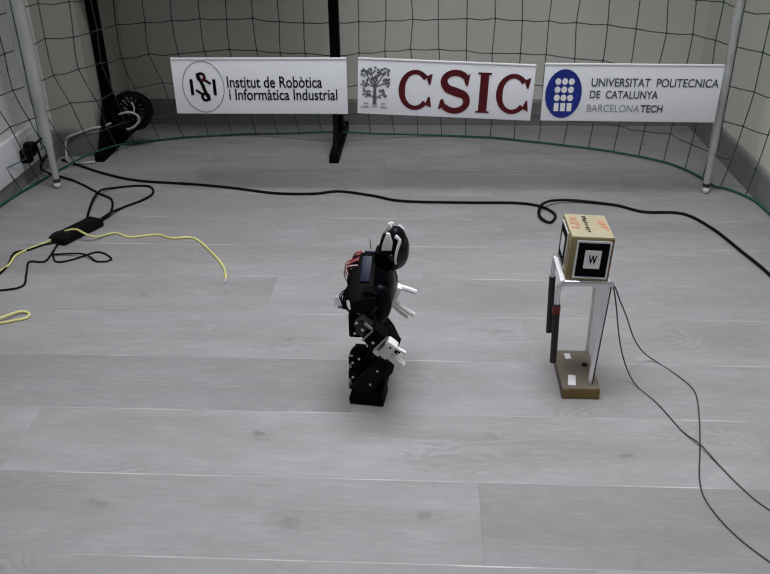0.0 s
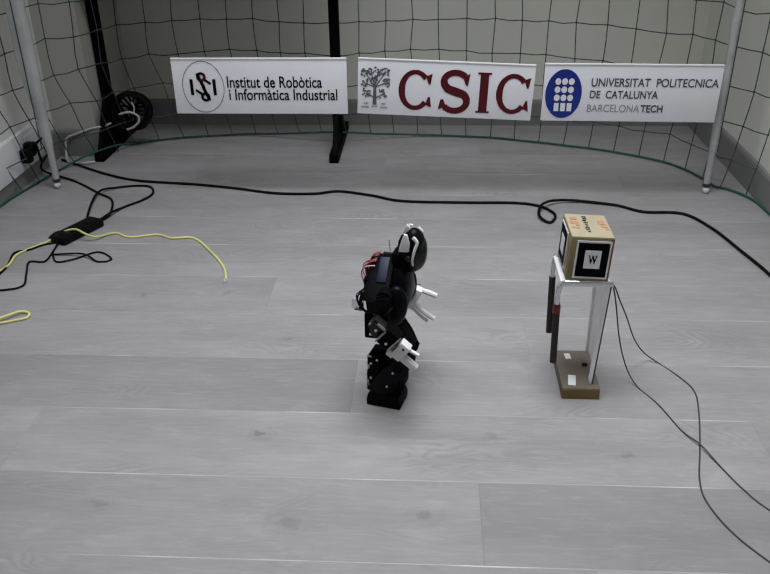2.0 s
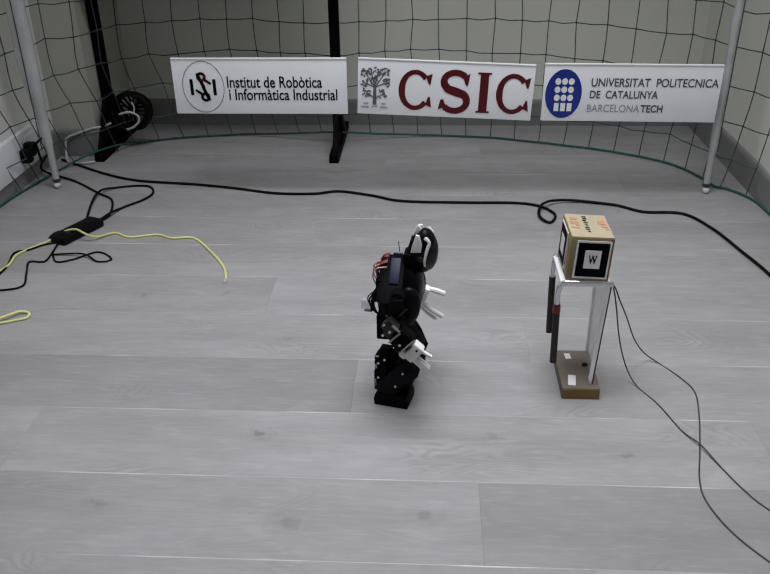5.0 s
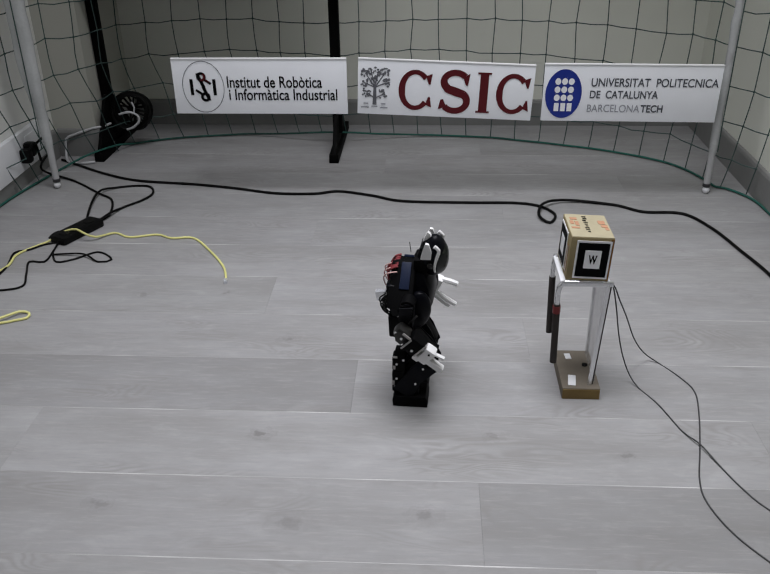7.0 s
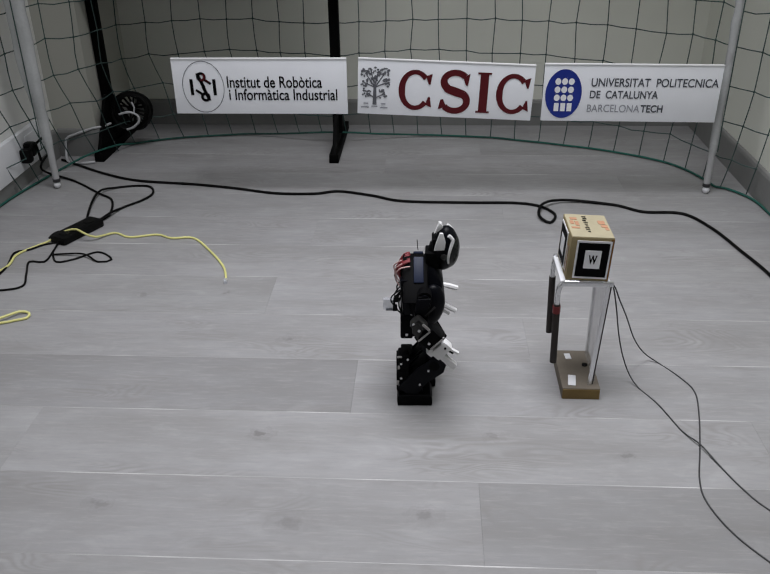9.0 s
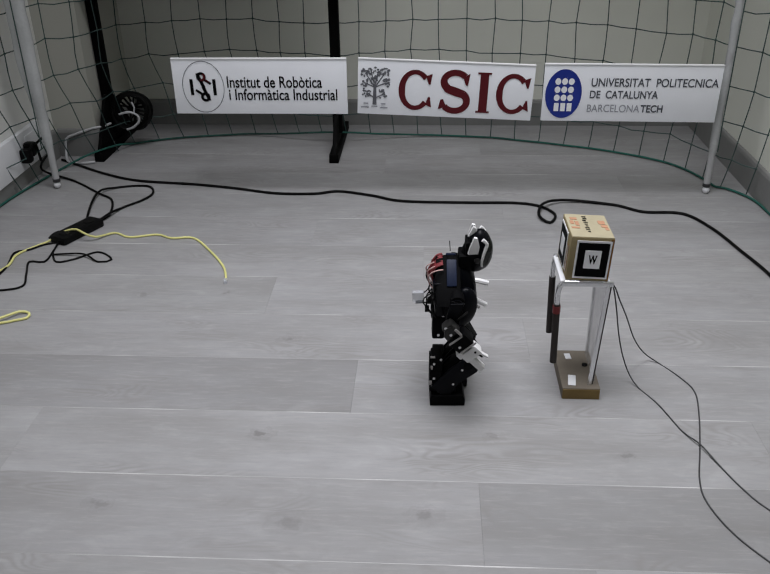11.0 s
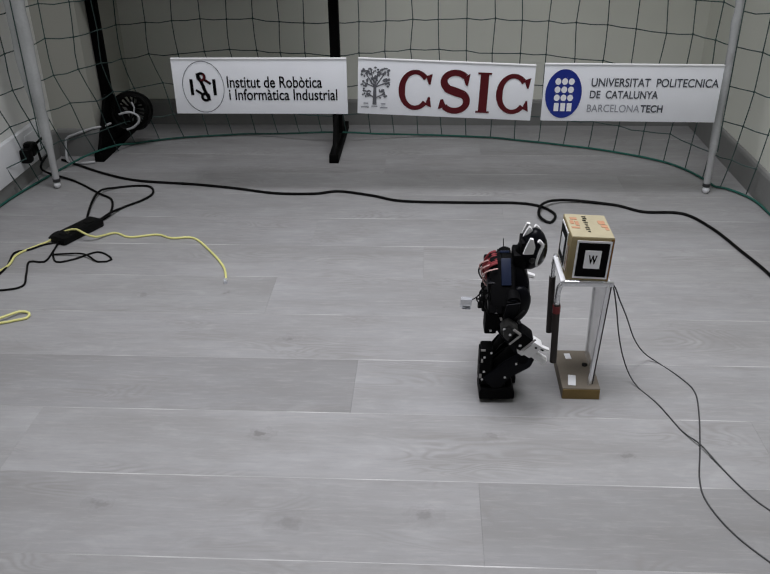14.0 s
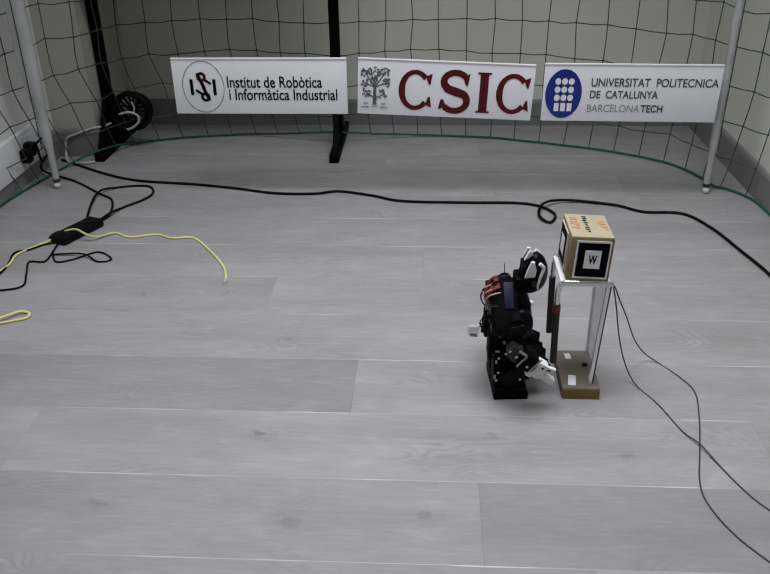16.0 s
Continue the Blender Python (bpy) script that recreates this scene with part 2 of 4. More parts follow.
def ball(bm, centre, size, turn=None, segments=20, rings=12, squash=None):
    """An ellipsoid; squash reshapes each unit vector before scaling."""
    made = bmesh.ops.create_uvsphere(bm, u_segments=segments, v_segments=rings, radius=1.0)["verts"]
    m = Matrix.Translation(centre) @ (turn.to_4x4() if turn else Matrix())
    for v in made:
        q = squash(v.co.copy()) if squash else v.co
        v.co = m @ Vector((q.x * size[0], q.y * size[1], q.z * size[2]))
    return bm


def arc_band(bm, cx, cz, r_out, r_in, a0, a1, depth, sx=1.0, n=28):
    """A flat curved band in x and z, facing -y, from angle a0 to a1 in degrees."""
    out = []
    for k in range(n + 1):
        a = radians(a0 + (a1 - a0) * k / n)
        out.append((bm.verts.new((cx + sx * r_out * math.cos(a), -depth, cz + r_out * math.sin(a))),
                    bm.verts.new((cx + sx * r_in * math.cos(a), -depth, cz + r_in * math.sin(a)))))
    for (a, b), (c, d) in zip(out, out[1:]):
        bm.faces.new((a, c, d, b))
    return bm


def flat(bm, corners, depth):
    """A flat shape in x and z, facing -y."""
    bm.faces.new([bm.verts.new((x, -depth, z)) for x, z in corners])
    return bm


def ellipse(bm, cx, cz, rx, rz, depth, n=40, lean=0.0):
    return flat(bm, [(cx + rx * math.cos(a) + lean * rz * math.sin(a), cz + rz * math.sin(a)) for a in (2 * math.pi * k / n for k in range(n))], depth)


def toward_viewer(bm):
    """Turns all faces of flat print to face -y."""
    for f in bm.faces:
        f.normal_update()
        if f.normal.y > 0:
            f.normal_flip()
    return bm


def lettering(name, words, x0, x1, z0, z1, depth, material, parent, bold=0.012):
    """A line of writing scaled to fill x0..x1 and z0..z1, lying on the front of a board."""
    data = bpy.data.curves.new(name, "FONT")
    data.body, data.extrude, data.offset = words, 0.0, bold
    tmp = new(name, data)
    mesh = bpy.data.meshes.new_from_object(tmp.evaluated_get(bpy.context.evaluated_depsgraph_get()))
    bpy.data.objects.remove(tmp)
    xs, ys = [v.co.x for v in mesh.vertices], [v.co.y for v in mesh.vertices]
    lo, hi, bo, to = min(xs), max(xs), min(ys), max(ys)
    for v in mesh.vertices:
        v.co = Vector((x0 + (v.co.x - lo) / (hi - lo) * (x1 - x0), -depth, z0 + (v.co.y - bo) / (to - bo) * (z1 - z0)))
    mesh.materials.clear()
    mesh.materials.append(material)
    ob = new(name, mesh)
    ob.parent = parent
    return ob


# ---- the room ----
XL, XR, YB, YF, ZC = -1.335, 1.016, 3.19, -1.60, 2.60


def wall(name, centre, size, material, label):
    bm = block(bmesh.new(), centre, size)
    return tagged(part(name, bm, material, smooth=False), label, "wall", kind="structure")


wall("wall_back", ((XL + XR) / 2, YB + 0.06, ZC / 2), (XR - XL + 0.24, 0.12, ZC), WALL, "warm grey painted plaster wall behind the net")
wall("wall_right", (XR + 0.06, (YB + YF) / 2, ZC / 2), (0.12, YB - YF, ZC), WALL, "warm grey painted plaster wall")
wall("wall_left", (XL - 0.06, (YB + YF) / 2, ZC / 2), (0.12, YB - YF, ZC), WHITE_WALL, "white painted plaster wall with a long white panel")
wall("wall_front", ((XL + XR) / 2, YF - 0.06, ZC / 2), (XR - XL + 0.24, 0.12, ZC), FRONT_WALL, "unseen plain wall closing the room, darkened to cut bounced light")
wall("pillar", ((XL - 1.18) / 2, (2.80 + YB) / 2, ZC / 2), (-1.18 - XL, YB - 2.80, ZC), SHADED_PILLAR, "painted square pillar in the corner, shade put into its grey")
tagged(part("ceiling", block(bmesh.new(), ((XL + XR) / 2, (YB + YF) / 2, ZC + 0.05), (XR - XL + 0.24, YB - YF + 0.24, 0.1)), CEILING, smooth=False),
       "unseen plain ceiling, darkened to cut bounced light", "ceiling", kind="structure")


def skirting(name, x0, y0, x1, y1):
    a, b = Vector((x0, y0, 0)), Vector((x1, y1, 0))
    way = (b - a).normalized()
    bm = bmesh.new()
    slab(bm, [(0, 0), (0.012, 0), (0.012, 0.088), (0.009, 0.097), (0.004, 0.100), (0, 0.100)], 0, (b - a).length)
    ob = part(name, bm, SKIRT, smooth=False)
    side = Vector((way.y, -way.x, 0))
    ob.matrix_world = Matrix.Translation(a) @ Matrix(((side.x, way.x, 0), (side.y, way.y, 0), (0, 0, 1))).to_4x4()
    return tagged(ob, "dark grey skirting board along the wall", "skirting board", kind="structure")


skirting("baseboard_back", -1.165, YB - 0.001, XR - 0.013, YB - 0.001)
skirting("baseboard_right", XR - 0.001, YB, XR - 0.001, YF)
skirting("baseboard_left", XL + 0.001, YF, XL + 0.001, 2.785)
skirting("baseboard_pillar", XL + 0.014, 2.799, -1.166, 2.799)
skirting("baseboard_pillar_side", -1.179, 2.80, -1.179, YB - 0.014)


# ---- net goal ----
NET_PLAN = [(-1.325, 2.20), (-1.318, 2.36), (-1.285, 2.54), (-1.258, 2.66), (-1.200, 2.72), (-1.157, 2.765), (-1.125, 2.84), (-1.100, 2.905), (-1.054, 2.942), (-0.988, 2.973), (-0.884, 3.004), (-0.792, 3.020),
            (-0.700, 3.033), (-0.602, 3.018), (-0.503, 2.988), (-0.407, 2.962), (-0.351, 2.956), (-0.279, 2.965), (-0.208, 2.984), (-0.044, 3.026), (0.049, 3.028),
            (0.232, 3.007), (0.321, 2.979), (0.425, 2.946), (0.509, 2.914), (0.592, 2.883), (0.671, 2.841), (0.746, 2.796), (0.816, 2.737), (0.863, 2.665),
            (0.897, 2.575), (0.910, 2.520), (0.935, 2.506), (0.968, 2.465), (0.995, 2.401), (1.004, 2.30), (1.004, 2.20)]
NET_ROWS = [0.102, 0.212, 0.321, 0.433, 0.543, 0.655]


def goal_net():
    net = thing("goal_net", Matrix(), "dark green knotted sports net hanging behind the signs", "net")
    line = spline([(x, y, 0) for x, y in NET_PLAN], 0.01)
    bm = bmesh.new()
    rng = random.Random(4)
    far = [0.0]
    for a, b in zip(line, line[1:]):
        far.append(far[-1] + (b - a).length)
    first = far[min(range(len(line)), key=lambda i: abs(line[i].x + 0.257))]
    middle = far[min(range(len(line)), key=lambda i: abs(line[i].x - 0.330))]
    pitch = 0.0968

    def lifted(x):
        # the rope rides over the long foot of the display stand
        return 0.006 + 0.034 * math.exp(-((x + 0.351) / 0.20) ** 2)

    def on_line(d, z):
        # the meshes draw together a little towards the rope
        d = middle + (d - middle) * (0.937 + 0.063 * min(1.0, z / 0.32))
        return Vector((float(np.interp(d, far, [q.x for q in line])), float(np.interp(d, far, [q.y for q in line])), z))

    start, stop = -int(first / pitch) + 1, int((far[-1] - first) / pitch)
    nodes = [first + k * pitch for k in range(start, stop)]
    knots = [[on_line(d, z) + Vector((rng.uniform(-0.005, 0.005), rng.uniform(-0.008, 0.008), rng.uniform(-0.005, 0.005))) for z in NET_ROWS] for d in nodes]
    for d, column in zip(nodes, knots):
        foot = on_line(d, 0.006)
        foot.z = lifted(foot.x)
        tube(bm, spline([foot] + column, 0.06), 0.0018, 5)
    for r in range(len(NET_ROWS)):
        pts = [column[r] for column in knots]
        sag = []
        for a, b in zip(pts, pts[1:]):
            sag += [a, (a + b) / 2 - Vector((0, 0, rng.uniform(0.0, 0.006)))]
        tube(bm, sag + [pts[-1]], 0.0018, 5)
        for q in pts:
            ball(bm, q, (0.0038, 0.0038, 0.0038), segments=6, rings=4)
    part("netting", bm, NET, net)
    lay = [(x, y, lifted(x)) for x, y in NET_PLAN]
    # and over the foot of its other leg
    lay[4:8] = [(-1.200, 2.70, 0.030), (-1.157, 2.745, 0.038), (-1.128, 2.84, 0.026), (-1.100, 2.91, 0.008)]
    part("edge_rope", tube(bmesh.new(), spline(lay, 0.01), 0.0036, 7), ROPE, net, "green edge rope lying on the floor")


def goal_post(x, y, wide, side, slack):
    post = thing("goal_post", pose(x, y, 0), "white round metal goal post with a plastic foot", "goal post", "goal posts")
    part("tube", rod(bmesh.new(), (0, 0, 0.03), (0, 0, 1.10), 0.0105, 16), POST_WHITE, post)
    rng = random.Random(int(x * 100) + 7)
    line = [Vector((rng.uniform(-0.0015, 0.0015), rng.uniform(-0.0015, 0.0015), 0.135 + 0.0322 * k)) for k in range(31)]
    bm = tube(bmesh.new(), line, lambda t: 0.0122 + (wide - 0.0122) * min(1.0, 3.5 * t) + 0.0008 * math.sin(37 * t) + 0.0006 * math.sin(83 * t), 16)
    # the loose side of the cloth hangs off the tube
    for v in bm.verts:
        if v.co.x * side > 0.004:
            v.co.x += side * slack * min(1.0, (v.co.z - 0.13) / 0.3) * (1 + 0.12 * math.sin(21 * v.co.z))
    part("sleeve", bm, SLEEVE, post, "pale cloth sleeve of the net round the post")
    bm = tube(bmesh.new(), spline([Vector((side * (0.009 + 0.25 * slack), -wide - 0.0035 + 0.001 * (k % 2), 0.14 + 0.1 * k)) for k in range(10)], 0.05), 0.0018, 5)
    part("lacing_cord", bm, NET, post, "dark green cord along the sleeve")
    bm = bmesh.new()
    ball(bm, (0, -0.002, 0.012), (0.011, 0.011, 0.012))
    part("foot", bm, WHITE_PLASTIC, post)
    bm = bmesh.new()
    rod(bm, (0, 0, 0.022), (0, 0, 0.033), 0.0118, 16)
    part("collar", bm, GREY_CABLE, post)


goal_net()
goal_post(-1.209, 2.480, 0.0165, -1, 0.030)
goal_post(0.868, 2.478, 0.0118, 1, 0.002)


# ---- signs ----
NEAR = 0.938


def sign_board(x, y, z, w, h, lean, label):
    x, y, z = x * NEAR, y * NEAR, EYE.z - (EYE.z - z) * NEAR
    ob = thing("sign", pose(x, y, z, 0, lean, 0), label, "sign", "row of signs")
    part("board", block(bmesh.new(), (0, 0.004, 0), (w, 0.008, h), 0.0008), SIGN, ob)
    # top strip in a paler white, light from above put into its colour
    bm = block(bmesh.new(), (0, 0.0035, h / 2 + 0.0018), (w, 0.011, 0.0034), 0.0006)
    part("top_edge", bm, LIT_SIGN_EDGE, ob)
    for s in (-0.38, 0.38):
        bm = bmesh.new()
        tube(bm, spline([(s * w, 0.008, -h * 0.2), (s * w, 0.12, -h * 0.42), (s * w * 0.9, 2.98 - y - 0.18 * abs(s * w + x), -h * 0.75)], 0.05), 0.0012, 5)
        part("tie_cord", bm, NET, ob)
    return ob


def at(w, h):
    """Places on a board by parts of its width from one end and of its height from the top."""
    return lambda u, v: ((u - 0.5) * w, (0.5 - v) * h)


def sign_oval():
    w, h = 0.557 * NEAR, 0.174 * NEAR
    ob = sign_board(-0.540, 2.60, 0.301, w, h, 0.0, "white sign with a black oval emblem and black lettering")
    P = at(w, h)
    lettering("lettering", "Institut de Robòtica", P(0.312, 0)[0], P(0.858, 0)[0], P(0, 0.515)[1], P(0, 0.305)[1], 0.0012, INK, ob)
    lettering("lettering", "i Informàtica Industrial", P(0.318, 0)[0], P(0.943, 0)[0], P(0, 0.745)[1], P(0, 0.535)[1], 0.0012, INK, ob)
    bm = bmesh.new()
    cx, cz = P(0.173, 0.5)
    arc_band(bm, cx, cz, 0.0775, 0.0757, 0, 360, 0.0012, 0.815, 64)
    part("emblem_ring", toward_viewer(bm), GREY_INK, ob, smooth=False)
    bm = bmesh.new()
    for u in (0.106, 0.238):
        x, z = P(u, 0.505)
        flat(bm, [(x - 0.0048, z - 0.024), (x + 0.0048, z - 0.024), (x + 0.0044, z + 0.024), (x - 0.0052, z + 0.024)], 0.0012)
    # two crooked shapes, one turned half round against the other
    for s in (1, -1):
        def q(a, b):
            return (cx + s * a, cz + s * b)
        flat(bm, [q(-0.020, 0.040), q(-0.011, 0.042), q(0.006, 0.000), q(-0.003, -0.004)], 0.0012)
        x, z = q(-0.004, 0.030)
        arc_band(bm, x, z, 0.0145, 0.0062, 0, 360, 0.0014, 1.0, 24)
        flat(bm, [q(0.001, 0.020), q(0.006, 0.026), q(0.026, 0.012), q(0.021, 0.006)], 0.0016)
    part("emblem_shapes", toward_viewer(bm), INK, ob, smooth=False)
    bm = bmesh.new()
    arc_band(bm, cx - 0.004, cz + 0.030, 0.0120, 0.0066, -110, 60, 0.0020, 1.0, 16)
    flat(bm, [(cx + 0.006, cz + 0.022), (cx + 0.008, cz + 0.024), (cx + 0.020, cz + 0.015), (cx + 0.018, cz + 0.013)], 0.0022)
    part("emblem_accent", toward_viewer(bm), RED_INK, ob, smooth=False)


def sign_tree():
    w, h = 0.553 * NEAR, 0.173 * NEAR
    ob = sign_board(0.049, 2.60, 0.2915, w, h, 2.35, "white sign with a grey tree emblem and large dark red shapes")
    mx = lambda u: (u - 0.5) * w
    mz = lambda v: (0.5 - v) * h

    def open_ring(u0, u1, v0, v1):
        bm = bmesh.new()
        cx, cz = mx((u0 + u1) / 2) + 0.002, mz((v0 + v1) / 2)
        rz, rx = (mz(v0) - mz(v1)) / 2, (mx(u1) - mx(u0)) / 2
        n = 40
        out = []
        for k in range(n + 1):
            a = radians(42 + 276 * k / n)
            thick = 0.40 - 0.09 * abs(math.sin(a))
            out.append(((cx + rx * math.cos(a), cz + rz * math.sin(a)), (cx + rx * (1 - thick) * math.cos(a), cz + rz * (1 - thick * 0.72) * math.sin(a))))
        for (a, b), (c, d) in zip(out, out[1:]):
            flat(bm, [a, c, d, b], 0.0012)
        for s in (1, -1):
            e = cx + rx * 0.74
            zz = cz + s * rz * 0.67
            flat(bm, [(e - 0.006, zz + s * 0.002), (e + 0.013, zz + s * 0.010), (e + 0.008, zz - s * 0.022), (e + 0.003, zz - s * 0.022)], 0.0016)
        part("red_shape", toward_viewer(bm), RED_INK, ob, smooth=False)

    open_ring(0.230, 0.420, 0.15, 0.89)
    open_ring(0.786, 0.976, 0.15, 0.89)
    # double bend
    bm = bmesh.new()
    cx = mx(0.556)
    pts = []
    for k in range(49):
        t = k / 48
        if t < 0.5:
            a = radians(35 + 235 * (t / 0.5))
            pts.append((cx + 0.034 * math.cos(a), mz(0.335) + 0.026 * math.sin(a)))
        else:
            a = radians(90 - 235 * ((t - 0.5) / 0.5))
            pts.append((cx + 0.036 * math.cos(a) * 1.0, mz(0.695) + 0.029 * math.sin(a)))
    for i, (x, z) in enumerate(pts):
        if 20 <= i <= 28:
            pts[i] = (cx - 0.022 + 0.044 * (i - 20) / 8, mz(0.475) - (mz(0.475) - mz(0.56)) * (i - 20) / 8)
    edge = []
    for i, (x, z) in enumerate(pts):
        ax, az = pts[min(i + 1, 48)][0] - pts[max(i - 1, 0)][0], pts[min(i + 1, 48)][1] - pts[max(i - 1, 0)][1]
        ln = math.hypot(ax, az) or 1
        t = 0.0092 + 0.0035 * math.exp(-((i - 24) / 8) ** 2)
        edge.append(((x - az / ln * t, z + ax / ln * t), (x + az / ln * t, z - ax / ln * t)))
    for (a, b), (c, d) in zip(edge, edge[1:]):
        flat(bm, [a, c, d, b], 0.0012)
    flat(bm, [(cx + 0.022, mz(0.26)), (cx + 0.042, mz(0.18)), (cx + 0.037, mz(0.40)), (cx + 0.031, mz(0.40))], 0.0016)
    flat(bm, [(cx - 0.042, mz(0.68)), (cx - 0.034, mz(0.66)), (cx - 0.024, mz(0.80)), (cx - 0.048, mz(0.86))], 0.0016)
    part("red_shape", toward_viewer(bm), RED_INK, ob, smooth=False)
    # upright bar with feet
    bm = bmesh.new()
    x = mx(0.719)
    flat(bm, [(x - 0.0125, mz(0.89)), (x + 0.0125, mz(0.89)), (x + 0.0125, mz(0.15)), (x - 0.0125, mz(0.15))], 0.0012)
    for v0, v1 in ((0.15, 0.185), (0.855, 0.89)):
        flat(bm, [(x - 0.020, mz(v1)), (x + 0.020, mz(v1)), (x + 0.020, mz(v0)), (x - 0.020, mz(v0))], 0.0016)
    part("red_shape", toward_viewer(bm), RED_INK, ob, smooth=False)
    bm = bmesh.new()
    rng = random.Random(8)
    tx = mx(0.098)
    flat(bm, [(tx - 0.006, mz(0.82)), (tx + 0.006, mz(0.82)), (tx + 0.004, mz(0.48)), (tx - 0.004, mz(0.48))], 0.0012)
    for k, (du, dv) in enumerate(((-0.036, 0.16), (-0.015, 0.13), (0.012, 0.13), (0.038, 0.14), (-0.040, 0.34), (0.040, 0.33), (-0.030, 0.52), (0.032, 0.54), (-0.004, 0.28))):
        bx, bz = tx + du * 0.8, mz(dv + 0.08)
        ax, az = tx, mz(0.50 + 0.2 * (k > 5))
        dx, dz = bx - ax, bz - az
        ln = math.hypot(dx, dz)
        nx, nz = -dz / ln * 0.0017, dx / ln * 0.0017
        flat(bm, [(ax - nx, az - nz), (ax + nx, az + nz), (bx + nx, bz + nz), (bx - nx, bz - nz)], 0.0011 + 0.00004 * k)
        for j in range(13):
            x, z = bx + rng.uniform(-0.012, 0.012), bz + rng.uniform(-0.012, 0.012)
            ellipse(bm, x, z, rng.uniform(0.002, 0.0042), rng.uniform(0.002, 0.004), 0.0014 + 0.00003 * j, 9)
    part("tree_emblem", toward_viewer(bm), TREE_INK, ob, smooth=False)
    bm = bmesh.new()
    for k, (du, dv, dw) in enumerate(((-0.026, 0.80, 0.014), (0.026, 0.80, 0.014), (-0.028, 0.87, 0.024), (0.028, 0.87, 0.022), (0.0, 0.85, 0.018))):
        x, z = tx + du, mz(dv)
        flat(bm, [(x - dw / 2, z - 0.0016), (x + dw / 2, z - 0.0016), (x + dw / 2, z + 0.0016), (x - dw / 2, z + 0.0016)], 0.0018 + 0.00004 * k)
    part("emblem_scroll", toward_viewer(bm), PALE_INK, ob, smooth=False)


def sign_blue():
    w, h = 0.545 * NEAR, 0.177 * NEAR
    ob = sign_board(0.628, 2.60, 0.2805, w, h, 0.5, "white sign with a blue oval emblem and three lines of lettering")
    P = at(w, h)
    lettering("lettering", "UNIVERSITAT  POLITECNICA", P(0.270, 0)[0], P(0.985, 0)[0], P(0, 0.375)[1], P(0, 0.225)[1], 0.0012, GREY_INK, ob)
    lettering("lettering", "DE  CATALUNYA", P(0.268, 0)[0], P(0.655, 0)[0], P(0, 0.585)[1], P(0, 0.445)[1], 0.0012, GREY_INK, ob)
    lettering("lettering", "BARCELONA", P(0.260, 0)[0], P(0.560, 0)[0], P(0, 0.830)[1], P(0, 0.695)[1], 0.0012, PALE_INK, ob, 0.0)
    lettering("lettering", "TECH", P(0.566, 0)[0], P(0.692, 0)[0], P(0, 0.830)[1], P(0, 0.695)[1], 0.0012, GREY_INK, ob, 0.024)
    bm = bmesh.new()
    cx, cz = P(0.117, 0.51)
    ellipse(bm, cx, cz, 0.053, 0.0725, 0.0012)
    part("emblem_oval", toward_viewer(bm), BLUE_INK, ob, smooth=False)
    bm = bmesh.new()
    for v in (0.29, 0.435, 0.58):
        for u in (0.081, 0.119, 0.157):
            x, z = P(u, v)
            ellipse(bm, x, z, 0.0086, 0.0098, 0.0018, 16)
    for u in (0.082, 0.119, 0.156):
        x, z = P(u, 0.745)
        flat(bm, [(x - 0.0070, z - 0.0125), (x + 0.0070, z - 0.0125), (x + 0.0070, z + 0.0120), (x - 0.0070, z + 0.0120)], 0.0018)
        bm.faces.ensure_lookup_table()
    part("emblem_dots", toward_viewer(bm), WHITE_INK, ob, smooth=False)


sign_oval()
sign_tree()
sign_blue()


# ---- display stand behind the net ----
def display_stand():
    ob = thing("display_stand", pose(-0.7445, 2.90, 0), "black steel display stand with two legs and long feet", "stand")
    for x in (-0.4155, 0.4155):
        bm = block(bmesh.new(), (x, 0, 0.61), (0.034, 0.030, 1.10), 0.003)
        part("leg", bm, BLACK_METAL, ob)
        foot = [(-0.17, 0.0), (0.23, 0.0), (0.23, 0.030), (-0.165, 0.030), (-0.17, 0.022)]
        web = [(-0.165, 0.028), (0.20, 0.028), (0.03, 0.20), (-0.03, 0.20)]
        for name, outline, half in (("foot", foot, 0.0165), ("web_plate", web, 0.006)):
            bm = bmesh.new()
            slab(bm, outline, -half, half, 0.002)
            for v in bm.verts:
                v.co = Vector((v.co.y + x, v.co.x, v.co.z))
            bmesh.ops.recalc_face_normals(bm, faces=bm.faces)
            part(name, bm, BLACK_METAL, ob)
    bm = block(bmesh.new(), (0, -0.045, 0.900), (0.92, 0.06, 0.71), 0.006)
    part("panel", bm, BLACK_METAL, ob)


